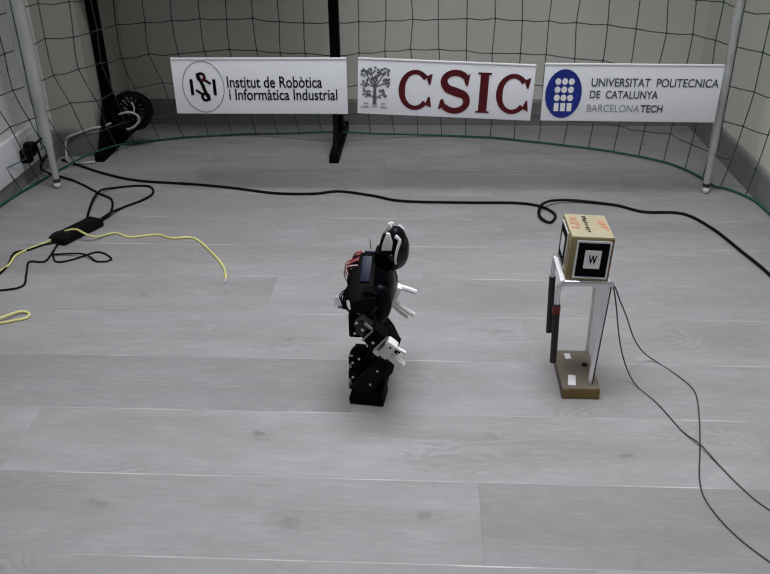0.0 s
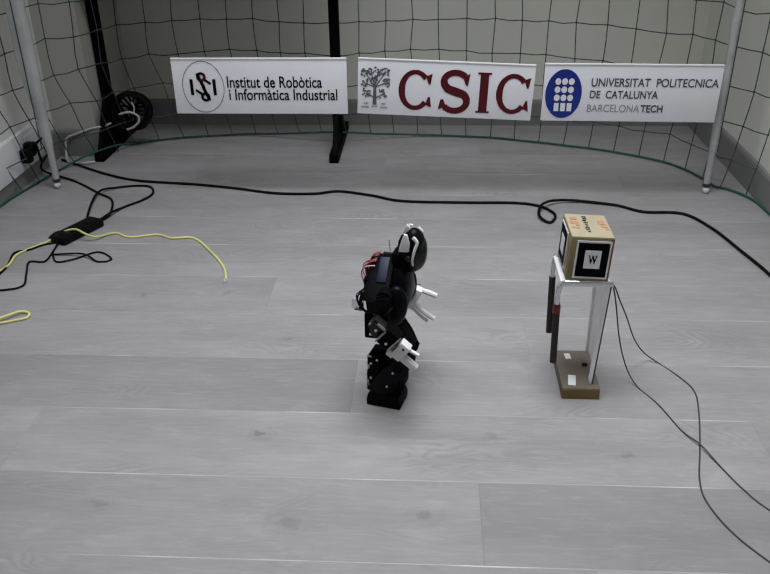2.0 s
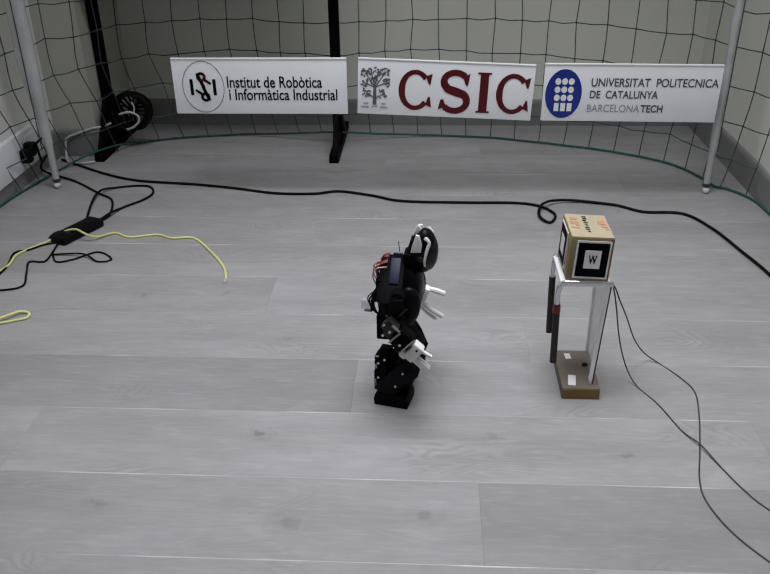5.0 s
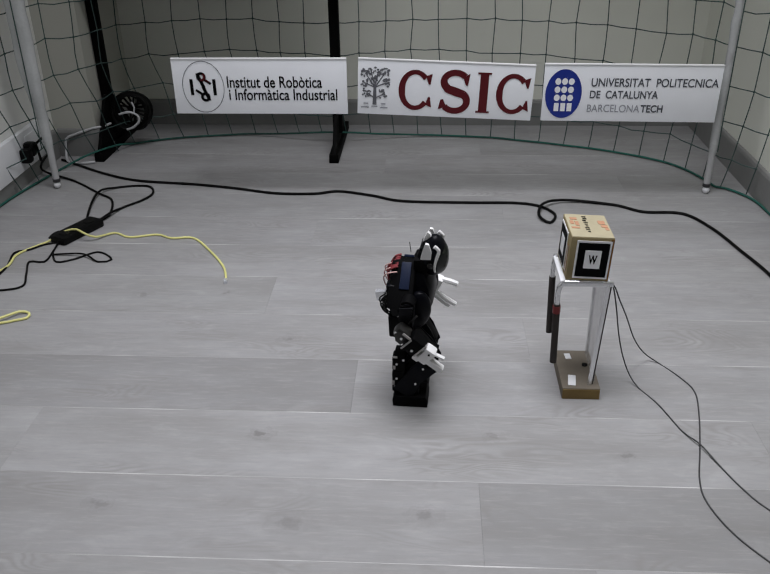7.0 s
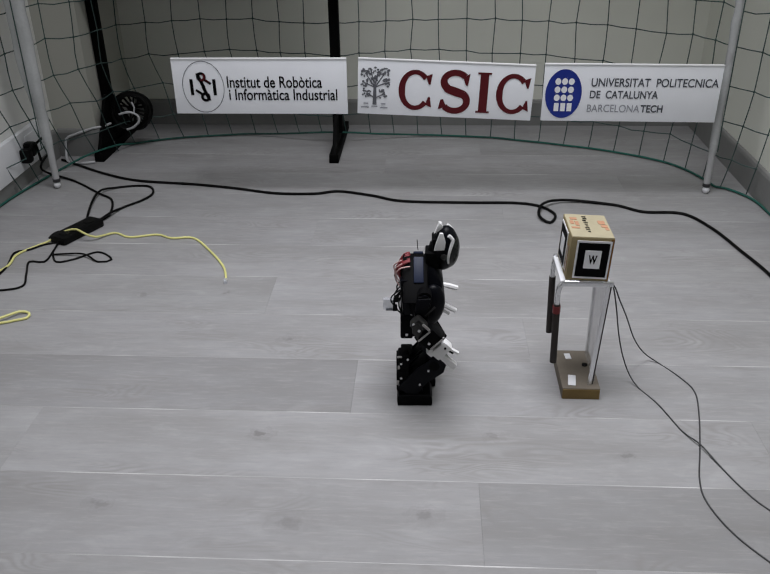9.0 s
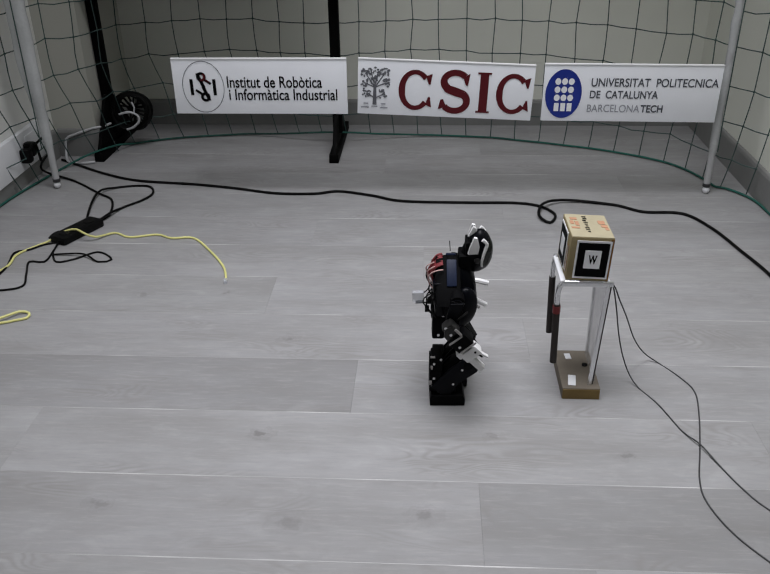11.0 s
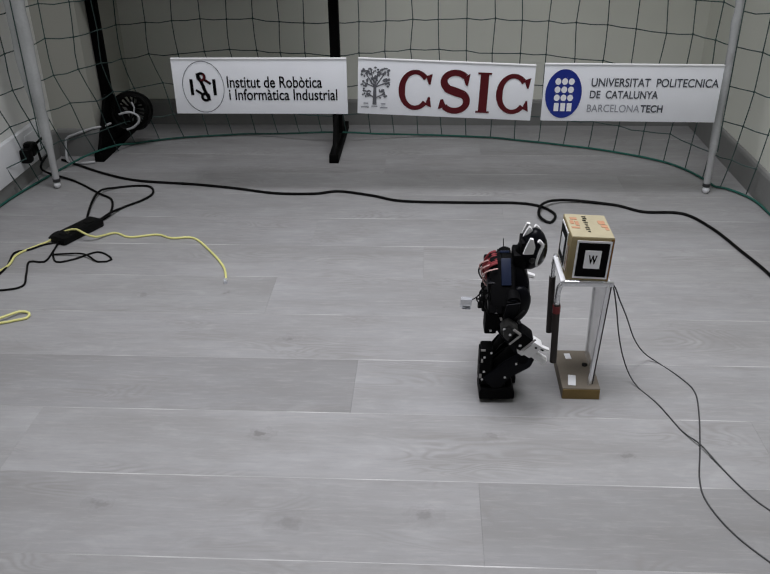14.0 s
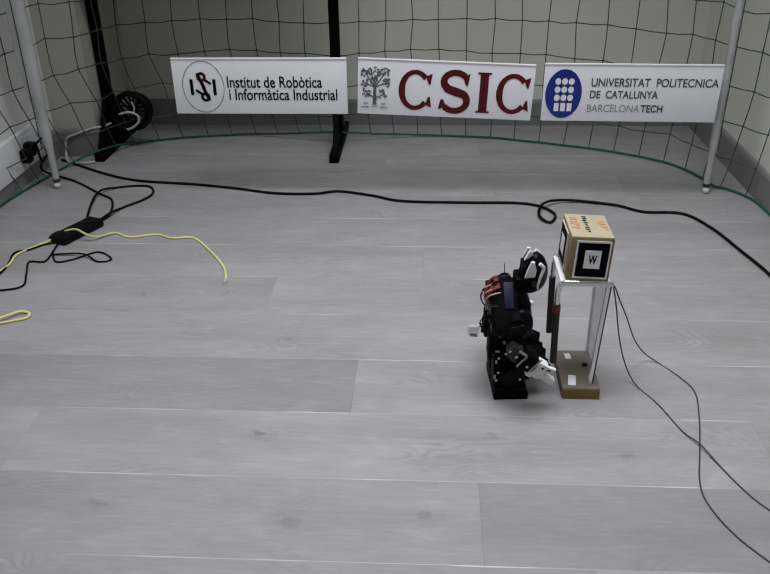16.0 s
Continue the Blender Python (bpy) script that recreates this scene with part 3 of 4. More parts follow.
def cable_coil():
    ob = thing("cable_coil", pose(-1.078, 2.895, 0.135), "black coiled cable with a pale lead hung on the stand leg", "cable")
    rng = random.Random(3)
    bm = bmesh.new()
    wind = []
    for j in range(7 * 30):
        a, k = 2 * math.pi * j / 30, j / 30
        r = 0.060 + 0.007 * math.sin(1.3 * k) + 0.004 * math.sin(2.2 * a)
        wind.append(Vector((r * math.cos(a), -0.016 + 0.005 * k + 0.003 * math.sin(3 * a), r * 1.05 * math.sin(a))))
    tube(bm, wind, 0.0052, 7)
    part("winding", bm, CABLE, ob)
    bm = bmesh.new()
    for k in range(9):
        a = k * 0.7 + 0.3
        tube(bm, spline([(0.055 * math.cos(a), 0.006, 0.055 * math.sin(a)), (0.01 * math.sin(k), 0.010, 0.012 * math.cos(k)), (0.052 * math.cos(a + 2.4), 0.004, 0.052 * math.sin(a + 2.4))], 0.01), 0.004, 6)
    part("tangle", bm, CABLE, ob)
    bm = bmesh.new()
    tube(bm, spline([(-0.04, -0.022, -0.005), (0.0, -0.026, 0.004), (0.028, -0.026, -0.008), (0.030, -0.026, -0.030), (0.006, -0.024, -0.052), (-0.02, -0.020, -0.062)], 0.006), 0.0042, 8)
    tube(bm, spline([(0.012, -0.022, 0.040), (0.020, -0.024, 0.020), (0.016, -0.024, 0.004)], 0.006), 0.003, 7)
    part("lead", bm, GREY_WHITE, ob, "pale grey lead")


GREY_WHITE = plain("pale_grey_cable", (0.50, 0.51, 0.52), 0.5)
display_stand()
cable_coil()


# ---- cables on the floor ----
def cable(name, pts, radius, material, label, lift=0.0, closed=False):
    bm = bmesh.new()
    tube(bm, spline([(q[0], q[1], q[2] if len(q) > 2 else radius + lift) for q in pts], 0.012, closed), radius, 8)
    return tagged(part(name, bm, material), label, "cable")


cable("power_cable", [(-1.30, 2.74), (-1.244, 2.703), (-1.104, 2.608), (-0.964, 2.541), (-0.758, 2.509), (-0.621, 2.477), (-0.487, 2.438), (-0.361, 2.436), (-0.285, 2.458),
                      (-0.173, 2.423), (-0.079, 2.381), (0.118, 2.373), (0.268, 2.373), (0.340, 2.347), (0.376, 2.284), (0.354, 2.226), (0.327, 2.265, 0.009), (0.346, 2.338, 0.017),
                      (0.419, 2.388, 0.009), (0.563, 2.364), (0.640, 2.312), (0.752, 2.300), (0.807, 2.196), (0.841, 2.046), (0.867, 1.912), (0.885, 1.70)],
      0.0043, CABLE, "thick black power cable lying across the floor")
cable("extension_cord", [(-1.30, 2.66, 0.06), (-1.311, 2.60, 0.02), (-1.179, 2.537), (-1.057, 2.430), (-0.991, 2.369), (-0.960, 2.254), (-0.988, 2.198), (-1.019, 2.234), (-1.049, 2.409, 0.013),
                         (-1.009, 2.478), (-0.916, 2.493), (-0.879, 2.434), (-0.895, 2.371), (-0.937, 2.311), (-0.956, 2.235, 0.013), (-0.979, 2.165)],
      0.0037, CABLE, "looped black extension cord on the floor")
cable("thin_cord", [(-1.074, 2.087), (-1.075, 2.110), (-1.062, 2.126, 0.006), (-1.046, 2.098, 0.010), (-1.040, 2.062), (-1.071, 2.043), (-1.100, 2.008), (-1.131, 1.988), (-1.113, 1.898), (-1.12, 1.80)],
      0.0028, CABLE, "thin black cord on the floor")
cable("thin_cord", [(-1.036, 2.090, 0.012), (-1.027, 1.997), (-1.026, 1.937), (-1.066, 1.936), (-1.043, 1.865), (-1.024, 1.798), (-1.080, 1.774), (-1.20, 1.77)],
      0.0027, CABLE, "thin black cord on the floor")
cable("thin_cord", [(-1.027, 1.997), (-0.993, 1.938), (-0.952, 1.954), (-0.901, 2.001), (-0.848, 1.957), (-0.880, 1.941), (-0.933, 1.975, 0.009), (-1.018, 1.982)],
      0.0026, CABLE, "thin black cord looped on the floor")
cable("network_cable", [(-1.16, 1.80), (-1.114, 1.90), (-1.119, 1.975), (-1.092, 2.027), (-1.065, 2.068), (-1.045, 2.082, 0.014), (-1.020, 2.090, 0.025), (-0.991, 2.089, 0.030), (-0.962, 2.072, 0.025), (-0.936, 2.082, 0.010), (-0.897, 2.126), (-0.845, 2.098), (-0.772, 2.117),
                        (-0.723, 2.094), (-0.660, 2.096), (-0.590, 2.009), (-0.536, 1.921), (-0.513, 1.850)],
      0.0031, YELLOW_CABLE, "yellow network cable lying on the floor")
cable("network_cable", [(-1.10, 1.590), (-0.99, 1.617), (-0.966, 1.629), (-0.942, 1.641), (-0.947, 1.664), (-0.970, 1.663, 0.007), (-1.000, 1.628, 0.009), (-1.09, 1.57)],
      0.0032, YELLOW_CABLE, "loop of yellow network cable on the floor")
bm = bmesh.new()
block(bm, (0, 0, 0.0045), (0.009, 0.018, 0.008), 0.001)
plug = part("network_plug", bm, CLEAR)
plug.matrix_world = pose(-0.512, 1.838, 0, 0, 0, 12)
tagged(plug, "clear plastic plug on the yellow cable end", "plug")
cable("wall_lead", [(-1.290, 2.765, 0.03), (-1.285, 2.775, 0.07), (-1.25, 2.782, 0.085), (-1.19, 2.79, 0.104), (-1.163, 2.80, 0.106), (-1.150, 2.86, 0.10)], 0.0042, GREY_WHITE, "pale grey lead running over the skirting")
cable("wall_lead", [(-1.290, 2.765, 0.03), (-1.27, 2.72, 0.006), (-1.22, 2.70, 0.006), (-1.17, 2.715, 0.006)], 0.0042, GREY_WHITE, "pale grey lead lying on the floor")


def power_strip():
    ob = thing("power_strip", pose(-1.003, 2.120, 0, 0, 0, 66), "black power strip lying on the floor", "power strip")
    bm = block(bmesh.new(), (0, 0, 0.012), (0.155, 0.054, 0.024), 0.006)
    part("housing", bm, CABLE, ob)
    for k in (-1, 0, 1):
        bm = rod(bmesh.new(), (k * 0.045, 0, 0.0235), (k * 0.045, 0, 0.0252), 0.017, 18)
        part("socket", bm, CABLE, ob)


def wall_socket():
    ob = thing("wall_socket", pose(XL + 0.001, 2.505, 0.108, 0, 0, 0), "long white panel on the wall with black plugs", "socket")
    # long plate stands in for a pale stretch at the wall's foot
    part("plate", block(bmesh.new(), (0.010, -0.02, 0.004), (0.020, 0.36, 0.120), 0.003), WHITE_PLASTIC, ob)
    part("cover", block(bmesh.new(), (0.0215, 0.085, 0.004), (0.003, 0.11, 0.085), 0.001), WHITE_PLASTIC, ob)
    for y, z in ((-0.010, -0.004), (0.022, 0.008)):
        bm = block(bmesh.new(), (0.036, y, z), (0.032, 0.034, 0.046), 0.008)
        part("plug", bm, CABLE, ob)
    bm = bmesh.new()
    tube(bm, spline([(0.045, -0.012, 0.010), (0.060, 0.0, 0.032), (0.058, 0.022, 0.026), (0.050, 0.045, -0.010), (0.045, 0.062, -0.045)], 0.008), 0.0042, 7)
    part("lead", bm, CABLE, ob)
    bm = bmesh.new()
    tube(bm, spline([(0.045, 0.022, 0.014), (0.052, 0.070, 0.024), (0.050, 0.115, 0.020), (0.046, 0.140, -0.02), (0.040, 0.150, -0.080)], 0.008), 0.0042, 7)
    part("lead", bm, CABLE, ob)


power_strip()
wall_socket()


# ---- little push stand with the marker box ----
def push_stand():
    ob = thing("push_stand", pose(0.309, 1.435, 0, 0, 0, 0), "small white push stand with two dark grips on a brown base", "stand")
    base = part("base", block(bmesh.new(), (-0.001, 0.0, 0.0125), (0.074, 0.140, 0.025), 0.0012), BASE_BROWN, ob)
    bm = block(bmesh.new(), (-0.001, -0.0705, 0.0115), (0.073, 0.001, 0.022))
    part("front_strip", bm, CARD_STRIP, base)
    for x, y, a, sx, sy in ((-0.012, 0.046, 4, 0.012, 0.020), (-0.016, -0.042, -8, 0.015, 0.036)):
        bm = block(bmesh.new(), (0, 0, 0), (sx, sy, 0.0008))
        p_ = part("paper_label", bm, WHITE_PLASTIC, base)
        p_.matrix_local = pose(x, y, 0.0256, 0, 0, a)
    bm = rod(bmesh.new(), (0.018, 0.014, 0.024), (0.018, 0.014, 0.0275), 0.006, 14)
    part("knob", bm, CABLE, base)
    bm = block(bmesh.new(), (0.027, 0.008, 0.136), (0.0016, 0.108, 0.220))
    part("side_plate", bm, PLATE, ob, "thin frosted clear side plate")
    bm = rod(bmesh.new(), (0.0165, -0.054, 0.022), (0.029, -0.054, 0.246), 0.0046, 12)
    part("upright", bm, ALU, ob, "aluminium upright")
    # thin dark rod added for the shadow side of the upright
    part("edge_shade", rod(bmesh.new(), (0.0222, -0.052, 0.024), (0.0347, -0.052, 0.246), 0.0019, 8), GRIP, ob, "dark strip standing in for the upright's shaded side")
    bm = rod(bmesh.new(), (0.0315, 0.064, 0.024), (0.0315, 0.064, 0.246), 0.003, 12)
    part("upright", bm, ALU, ob)
    tray = part("tray", block(bmesh.new(), (-0.0115, 0.008, 0.2485), (0.093, 0.118, 0.004), 0.001), WHITE_PLASTIC, ob)
    bm = block(bmesh.new(), (-0.0095, -0.052, 0.2495), (0.097, 0.006, 0.010), 0.002)
    part("rim", bm, ALU, tray)
    bm = block(bmesh.new(), (-0.0095, 0.066, 0.2495), (0.097, 0.006, 0.010), 0.002)
    part("rim", bm, ALU, tray)
    for y, x in ((-0.050, 0.0), (0.064, 0.006)):
        bm = bmesh.new()
        tube(bm, spline([(-0.026, y, 0.251), (x - 0.046, y, 0.251), (x - 0.057, y, 0.247), (x - 0.062, y, 0.234), (x - 0.062, y, 0.195)], 0.006), 0.0052, 12)
        h = part("handle", bm, ALU, ob, "bent aluminium handle")
        bm = bmesh.new()
        rod(bm, (x - 0.062, y, 0.205), (x - 0.0585, y, 0.074), 0.0066, 14)
        part("grip", bm, GRIP, h, "dark foam grip")
    bm = rod(bmesh.new(), (-0.062, -0.050, 0.201), (-0.0616, -0.050, 0.186), 0.0075, 14)
    part("band", bm, GRIP_RED, ob, "dark red tape band")


def marker_box():
    w, d, h = 0.079, 0.106, 0.088
    ob = thing("cardboard_box", pose(0.2985, 1.444, 0.2525, 0, 2.6, 0.5), "small brown cardboard box with square markers", "box")
    part("carton", block(bmesh.new(), (0, 0, h / 2), (w, d, h), 0.0012), CARD, ob)
    bm = block(bmesh.new(), (0, 0, h + 0.0006), (w - 0.002, d - 0.002, 0.0012), 0.0004)
    lid = part("lid_flap", bm, CARD_TOP, ob, "paler cardboard flaps")
    bm = block(bmesh.new(), (w / 2 - 0.0035, -d / 2 - 0.0004, h / 2), (0.006, 0.0008, h - 0.004))
    part("tape", bm, TAPE, ob, "amber tape")
    bm = block(bmesh.new(), (-w / 2 - 0.0002, -d / 2 + 0.020, h / 2 - 0.008), (0.0008, 0.013, h * 0.6))
    part("tape", bm, TAPE, ob, "amber tape")
    for (x, y, sx, sy) in ((-0.025, 0.030, 0.013, 0.010), (-0.030, 0.012, 0.007, 0.016), (-0.021, 0.008, 0.007, 0.020), (-0.026, -0.012, 0.016, 0.007),
                          (0.026, 0.016, 0.013, 0.016), (0.029, -0.001, 0.012, 0.012), (0.032, -0.014, 0.007, 0.009)):
        bm = block(bmesh.new(), (x, y, h + 0.0016), (sx, sy, 0.0006))
        part("red_print", bm, TAPE_RED, lid)
    rng = random.Random(5)
    for k in range(9):
        bm = block(bmesh.new(), (-0.004 + rng.uniform(-0.0012, 0.0012), 0.040 - k * 0.0086, h + 0.0016), (rng.uniform(0.005, 0.0085), rng.uniform(0.0028, 0.0052), 0.0006))
        part("print_bar", bm, INK, lid)
    front = part("marker", block(bmesh.new(), (0.0035, -d / 2 - 0.0006, h / 2 - 0.0005), (0.064, 0.0012, 0.077)), WHITE_INK, ob, "black and white square marker")
    part("black_square", block(bmesh.new(), (0.0035, -d / 2 - 0.0014, h / 2 - 0.0005), (0.057, 0.0010, 0.069)), INK, front)
    part("white_square", block(bmesh.new(), (0.0035, -d / 2 - 0.0020, h / 2 + 0.001), (0.030, 0.0010, 0.037)), WHITE_INK, front)
    letter = lettering("letter", "W", -0.0045, 0.0115, h / 2 - 0.008, h / 2 + 0.010, d / 2 + 0.0029, INK, front, 0.035)
    for v in letter.data.vertices:
        v.co.x += 0.0004
    bm = block(bmesh.new(), (-w / 2 - 0.0006, 0.012, h / 2), (0.0012, 0.066, 0.074))
    side = part("marker", bm, WHITE_INK, ob, "black and white square marker")
    part("black_square", block(bmesh.new(), (-w / 2 - 0.0014, 0.012, h / 2), (0.0010, 0.059, 0.067)), INK, side)
    part("white_square", block(bmesh.new(), (-w / 2 - 0.0020, 0.012, h / 2), (0.0010, 0.032, 0.036)), WHITE_INK, side)


push_stand()
marker_box()
cable("marker_lead", [(0.345, 1.385, 0.250), (0.353, 1.388, 0.240), (0.367, 1.400, 0.208), (0.393, 1.430, 0.153), (0.426, 1.470, 0.078), (0.461, 1.505, 0.022), (0.492, 1.499), (0.524, 1.445), (0.540, 1.394), (0.526, 1.313),
                      (0.500, 1.215), (0.476, 1.130), (0.473, 1.075), (0.493, 1.009), (0.530, 0.949), (0.60, 0.86)],
      0.0014, GREY_CABLE, "thin dark lead trailing from the stand")
cable("marker_lead", [(0.345, 1.382, 0.248), (0.351, 1.386, 0.235), (0.364, 1.400, 0.186), (0.380, 1.420, 0.119), (0.397, 1.430, 0.061), (0.415, 1.428, 0.018), (0.431, 1.405), (0.457, 1.350), (0.482, 1.266), (0.502, 1.224, 0.006), (0.524, 1.164), (0.542, 1.114),
                      (0.570, 1.062), (0.65, 0.97)], 0.0014, GREY_CABLE, "thin dark lead trailing from the stand")


# ---- walking robot ----
PIVOT = 0.17
LINK = 0.077
HIP, ANKLE = Vector((0.002, 0.033, -0.012)), 0.030


def screws(places, parent, r=0.0022):
    for x, y, z in places:
        part("screw", rod(bmesh.new(), (x, y - 0.0008, z), (x, y + 0.0008, z), r, 8), SCREW, parent)


def leg_parts(robot, s):
    """Thigh, shin and foot of one side; s is 1 for the far side's sign of y."""
    thigh = part("thigh", block(bmesh.new(), (0.005, 0, -LINK / 2), (0.026, 0.034, LINK * 0.98), 0.005), ROBOT_BLACK, robot)
    bm = bmesh.new()
    slab(bm, [(-0.008, -0.002), (0.016, 0.0), (0.019, -0.05), (0.014, -LINK - 0.010), (-0.004, -LINK - 0.016), (-0.008, -0.04)], -0.0215, -0.0185, 0.0008)
    slab(bm, [(-0.008, -0.002), (0.016, 0.0), (0.019, -0.05), (0.014, -LINK - 0.010), (-0.004, -LINK - 0.016), (-0.008, -0.04)], 0.0185, 0.0215, 0.0008)
    part("side_plate", bm, ROBOT_SHELL, thigh)
    screws([(0.000, s * 0.0218, -0.014), (0.006, s * 0.0218, -0.03)], thigh)
    shin = part("shin", block(bmesh.new(), (-0.006, 0, -LINK / 2), (0.040, 0.036, LINK * 0.95), 0.006), ROBOT_BLACK, robot)
    bm = bmesh.new()
    slab(bm, [(-0.014, 0.012), (0.014, 0.010), (0.020, -0.006), (0.008, -0.05), (0.012, -LINK - 0.012), (-0.030, -LINK - 0.010), (-0.026, -0.03)], -0.0235, -0.020, 0.0008)
    slab(bm, [(-0.014, 0.012), (0.014, 0.010), (0.020, -0.006), (0.008, -0.05), (0.012, -LINK - 0.012), (-0.030, -LINK - 0.010), (-0.026, -0.03)], 0.020, 0.0235, 0.0008)
    part("side_plate", bm, ROBOT_SHELL, shin)
    screws([(-0.006, s * 0.0240, -0.020), (0.000, s * 0.0240, -0.055)], shin)
    bm = bmesh.new()
    slab(bm, [(-0.034, 0.0), (0.034, 0.0), (0.0345, 0.014), (0.030, 0.024), (-0.032, 0.024), (-0.035, 0.014)], -0.027, 0.027, 0.002)
    foot = part("foot", bm, ROBOT_BLACK, robot)
    part("ankle", block(bmesh.new(), (-0.002, 0, 0.030), (0.036, 0.034, 0.022), 0.004), ROBOT_SHELL, foot)
    bm = bmesh.new()
    block(bm, (-0.024, 0, 0.052), (0.024, 0.038, 0.046), 0.003)
    if s < 0:
        block(bm, (-0.022, 0, 0.090), (0.022, 0.034, 0.038), 0.003)
        block(bm, (-0.033, 0, 0.090), (0.006, 0.026, 0.028), 0.001)
    part("servo", bm, ROBOT_BLACK, foot)
    screws([(-0.027, s * 0.0195, 0.060), (-0.030, s * 0.0195, 0.042)] + ([(-0.027, s * 0.0175, 0.092), (-0.014, s * 0.0175, 0.102)] if s < 0 else []), foot, 0.0024)
    # bright corners of the brackets that hold the servos
    spots = [(-0.0335, 0.050, 0.005, 0.010)]
    if s < 0:
        spots += [(-0.030, 0.108, 0.009, 0.004), (-0.0315, 0.084, 0.004, 0.008)]
    for x, z, sx, sz in spots:
        part("bracket", block(bmesh.new(), (x, s * (0.0196 if z < 0.075 else 0.0176), z), (sx, 0.0014, sz), 0.0005), ELBOW_GREY, foot, "worn bare metal bracket edge")
    part("servo_horn", rod(bmesh.new(), (-0.004, s * 0.0236, -0.004), (-0.004, s * 0.0252, -0.004), 0.010, 18), ROBOT_BLACK, shin)
    part("servo_horn", rod(bmesh.new(), (0.004, s * 0.0216, -0.010), (0.004, s * 0.0232, -0.010), 0.009, 18), ROBOT_GREY, thigh)
    return thigh, shin, foot


SHOULDER = Vector((0.014, 0.062, 0.264 - PIVOT))


def arm_parts(robot, s):
    """One arm, built about its shoulder joint."""
    ox, oz = -0.014, -0.264
    # upper arm: a servo between two plates, leaning back to the elbow
    lean = Matrix.Rotation(radians(8), 3, "Y")
    arm = part("arm", block(bmesh.new(), (-0.003, s * 0.010, -0.034), (0.026, 0.024, 0.050), 0.004, lean), ROBOT_BLACK, robot)
    part("shoulder", rod(bmesh.new(), (0, -s * 0.006, -0.014), (0, s * 0.018, -0.014), 0.0135, 20), ROBOT_BLACK, arm)
    part("servo_horn", rod(bmesh.new(), (0, s * 0.018, -0.014), (0, s * 0.0202, -0.014), 0.0085, 16), ROBOT_SHELL, arm)
    bm = bmesh.new()
    slab(bm, [(-0.013, -0.012), (0.012, -0.010), (0.006, -0.034), (-0.002, -0.060), (-0.016, -0.058), (-0.018, -0.036)], min(s * 0.0222, s * 0.0245), max(s * 0.0222, s * 0.0245), 0.0006)
    part("arm_plate", bm, ROBOT_SHELL, arm)
    # diagonal highlight on the arm's edge, built as a thin grey bar
    bm = block(bmesh.new(), (0.010, s * 0.026, -0.036), (0.0035, 0.002, 0.026), 0.0006, Matrix.Rotation(radians(42), 3, "Y"))
    part("arm_bracket_highlight", bm, ROBOT_GREY, arm, "dark grey metal bracket")
    turn = Matrix.Rotation(radians(46), 3, "Y")
    y = s * 0.038
    bm = block(bmesh.new(), (0.004 + ox, s * 0.034, 0.206 + oz), (0.028, 0.026, 0.024), 0.006, turn)
    part("elbow", bm, ROBOT_GREY, arm, "dark grey metal bracket")
    bm = bmesh.new()
    slab(bm, [(-0.022, -0.052), (-0.013, -0.046), (-0.004, -0.056), (-0.006, -0.072), (-0.014, -0.078), (-0.022, -0.068)], min(s * 0.047, s * 0.0495), max(s * 0.047, s * 0.0495), 0.0008)
    part("elbow_plate", bm, ROBOT_GREY, arm, "worn grey elbow plate")
    bm = block(bmesh.new(), (0.025 + ox, y, 0.184 + oz), (0.030, 0.032, 0.036), 0.004, turn)
    part("forearm", bm, ROBOT_BLACK, arm)
    for x, z, sx, sz in ((0.013, 0.193, 0.003, 0.030), (0.0375, 0.178, 0.003, 0.036), (0.0165, 0.212, 0.018, 0.0045)):
        bm = block(bmesh.new(), (x + ox, s * 0.055, z + oz), (sx, 0.003, sz), 0.0008, turn)
        part("bracket", bm, ELBOW_GREY, arm, "bright metal bracket edge")
    screws([(0.022 + ox, s * 0.055, 0.178 + oz), (0.004 + ox, s * 0.0505, 0.202 + oz), (-0.006 + ox, s * 0.048, 0.214 + oz)], arm, 0.0027)
    # one gripper is opened wide, the other nearly shut
    wide = s > 0
    lean = 22 if wide else 44
    tilt = Matrix.Rotation(radians(lean), 3, "Y")
    d = Vector((math.cos(radians(lean)), 0, -math.sin(radians(lean))))
    up = Vector((math.sin(radians(lean)), 0, math.cos(radians(lean))))
    o = Vector((0.045 + ox, y, 0.157 + oz)) + (Vector((-0.003, 0, 0.009)) if wide else Vector())
    if wide:
        bm = block(bmesh.new(), o, (0.016, 0.022, 0.048), 0.003, tilt)
        part("gripper", bm, ROBOT_WHITE, arm, "white plastic gripper")
        for a0, b0, a1, b1, r in ((0.022, 0.004, 0.026, 0.038, 0.0052), (-0.014, 0.006, -0.024, 0.056, 0.0050), (-0.022, 0.002, -0.036, 0.046, 0.0030)):
            bm = bmesh.new()
            tube(bm, spline([o + up * a0 + d * b0, o + up * (a0 * 0.35 + a1 * 0.65) + d * (b0 + b1) * 0.5, o + up * a1 + d * b1], 0.006), lambda t, r=r: r * (0.86 + 0.28 * math.sin(min(1.0, t * 1.1) * 2.6)), 8)
            part("finger", bm, ROBOT_WHITE, arm, "white gripper finger")
        return arm
    bm = block(bmesh.new(), o, (0.022, 0.022, 0.036), 0.003, tilt)
    block(bm, o - d * 0.010 - up * 0.016, (0.014, 0.020, 0.014), 0.003, tilt)
    part("gripper", bm, ROBOT_WHITE, arm, "white plastic gripper")
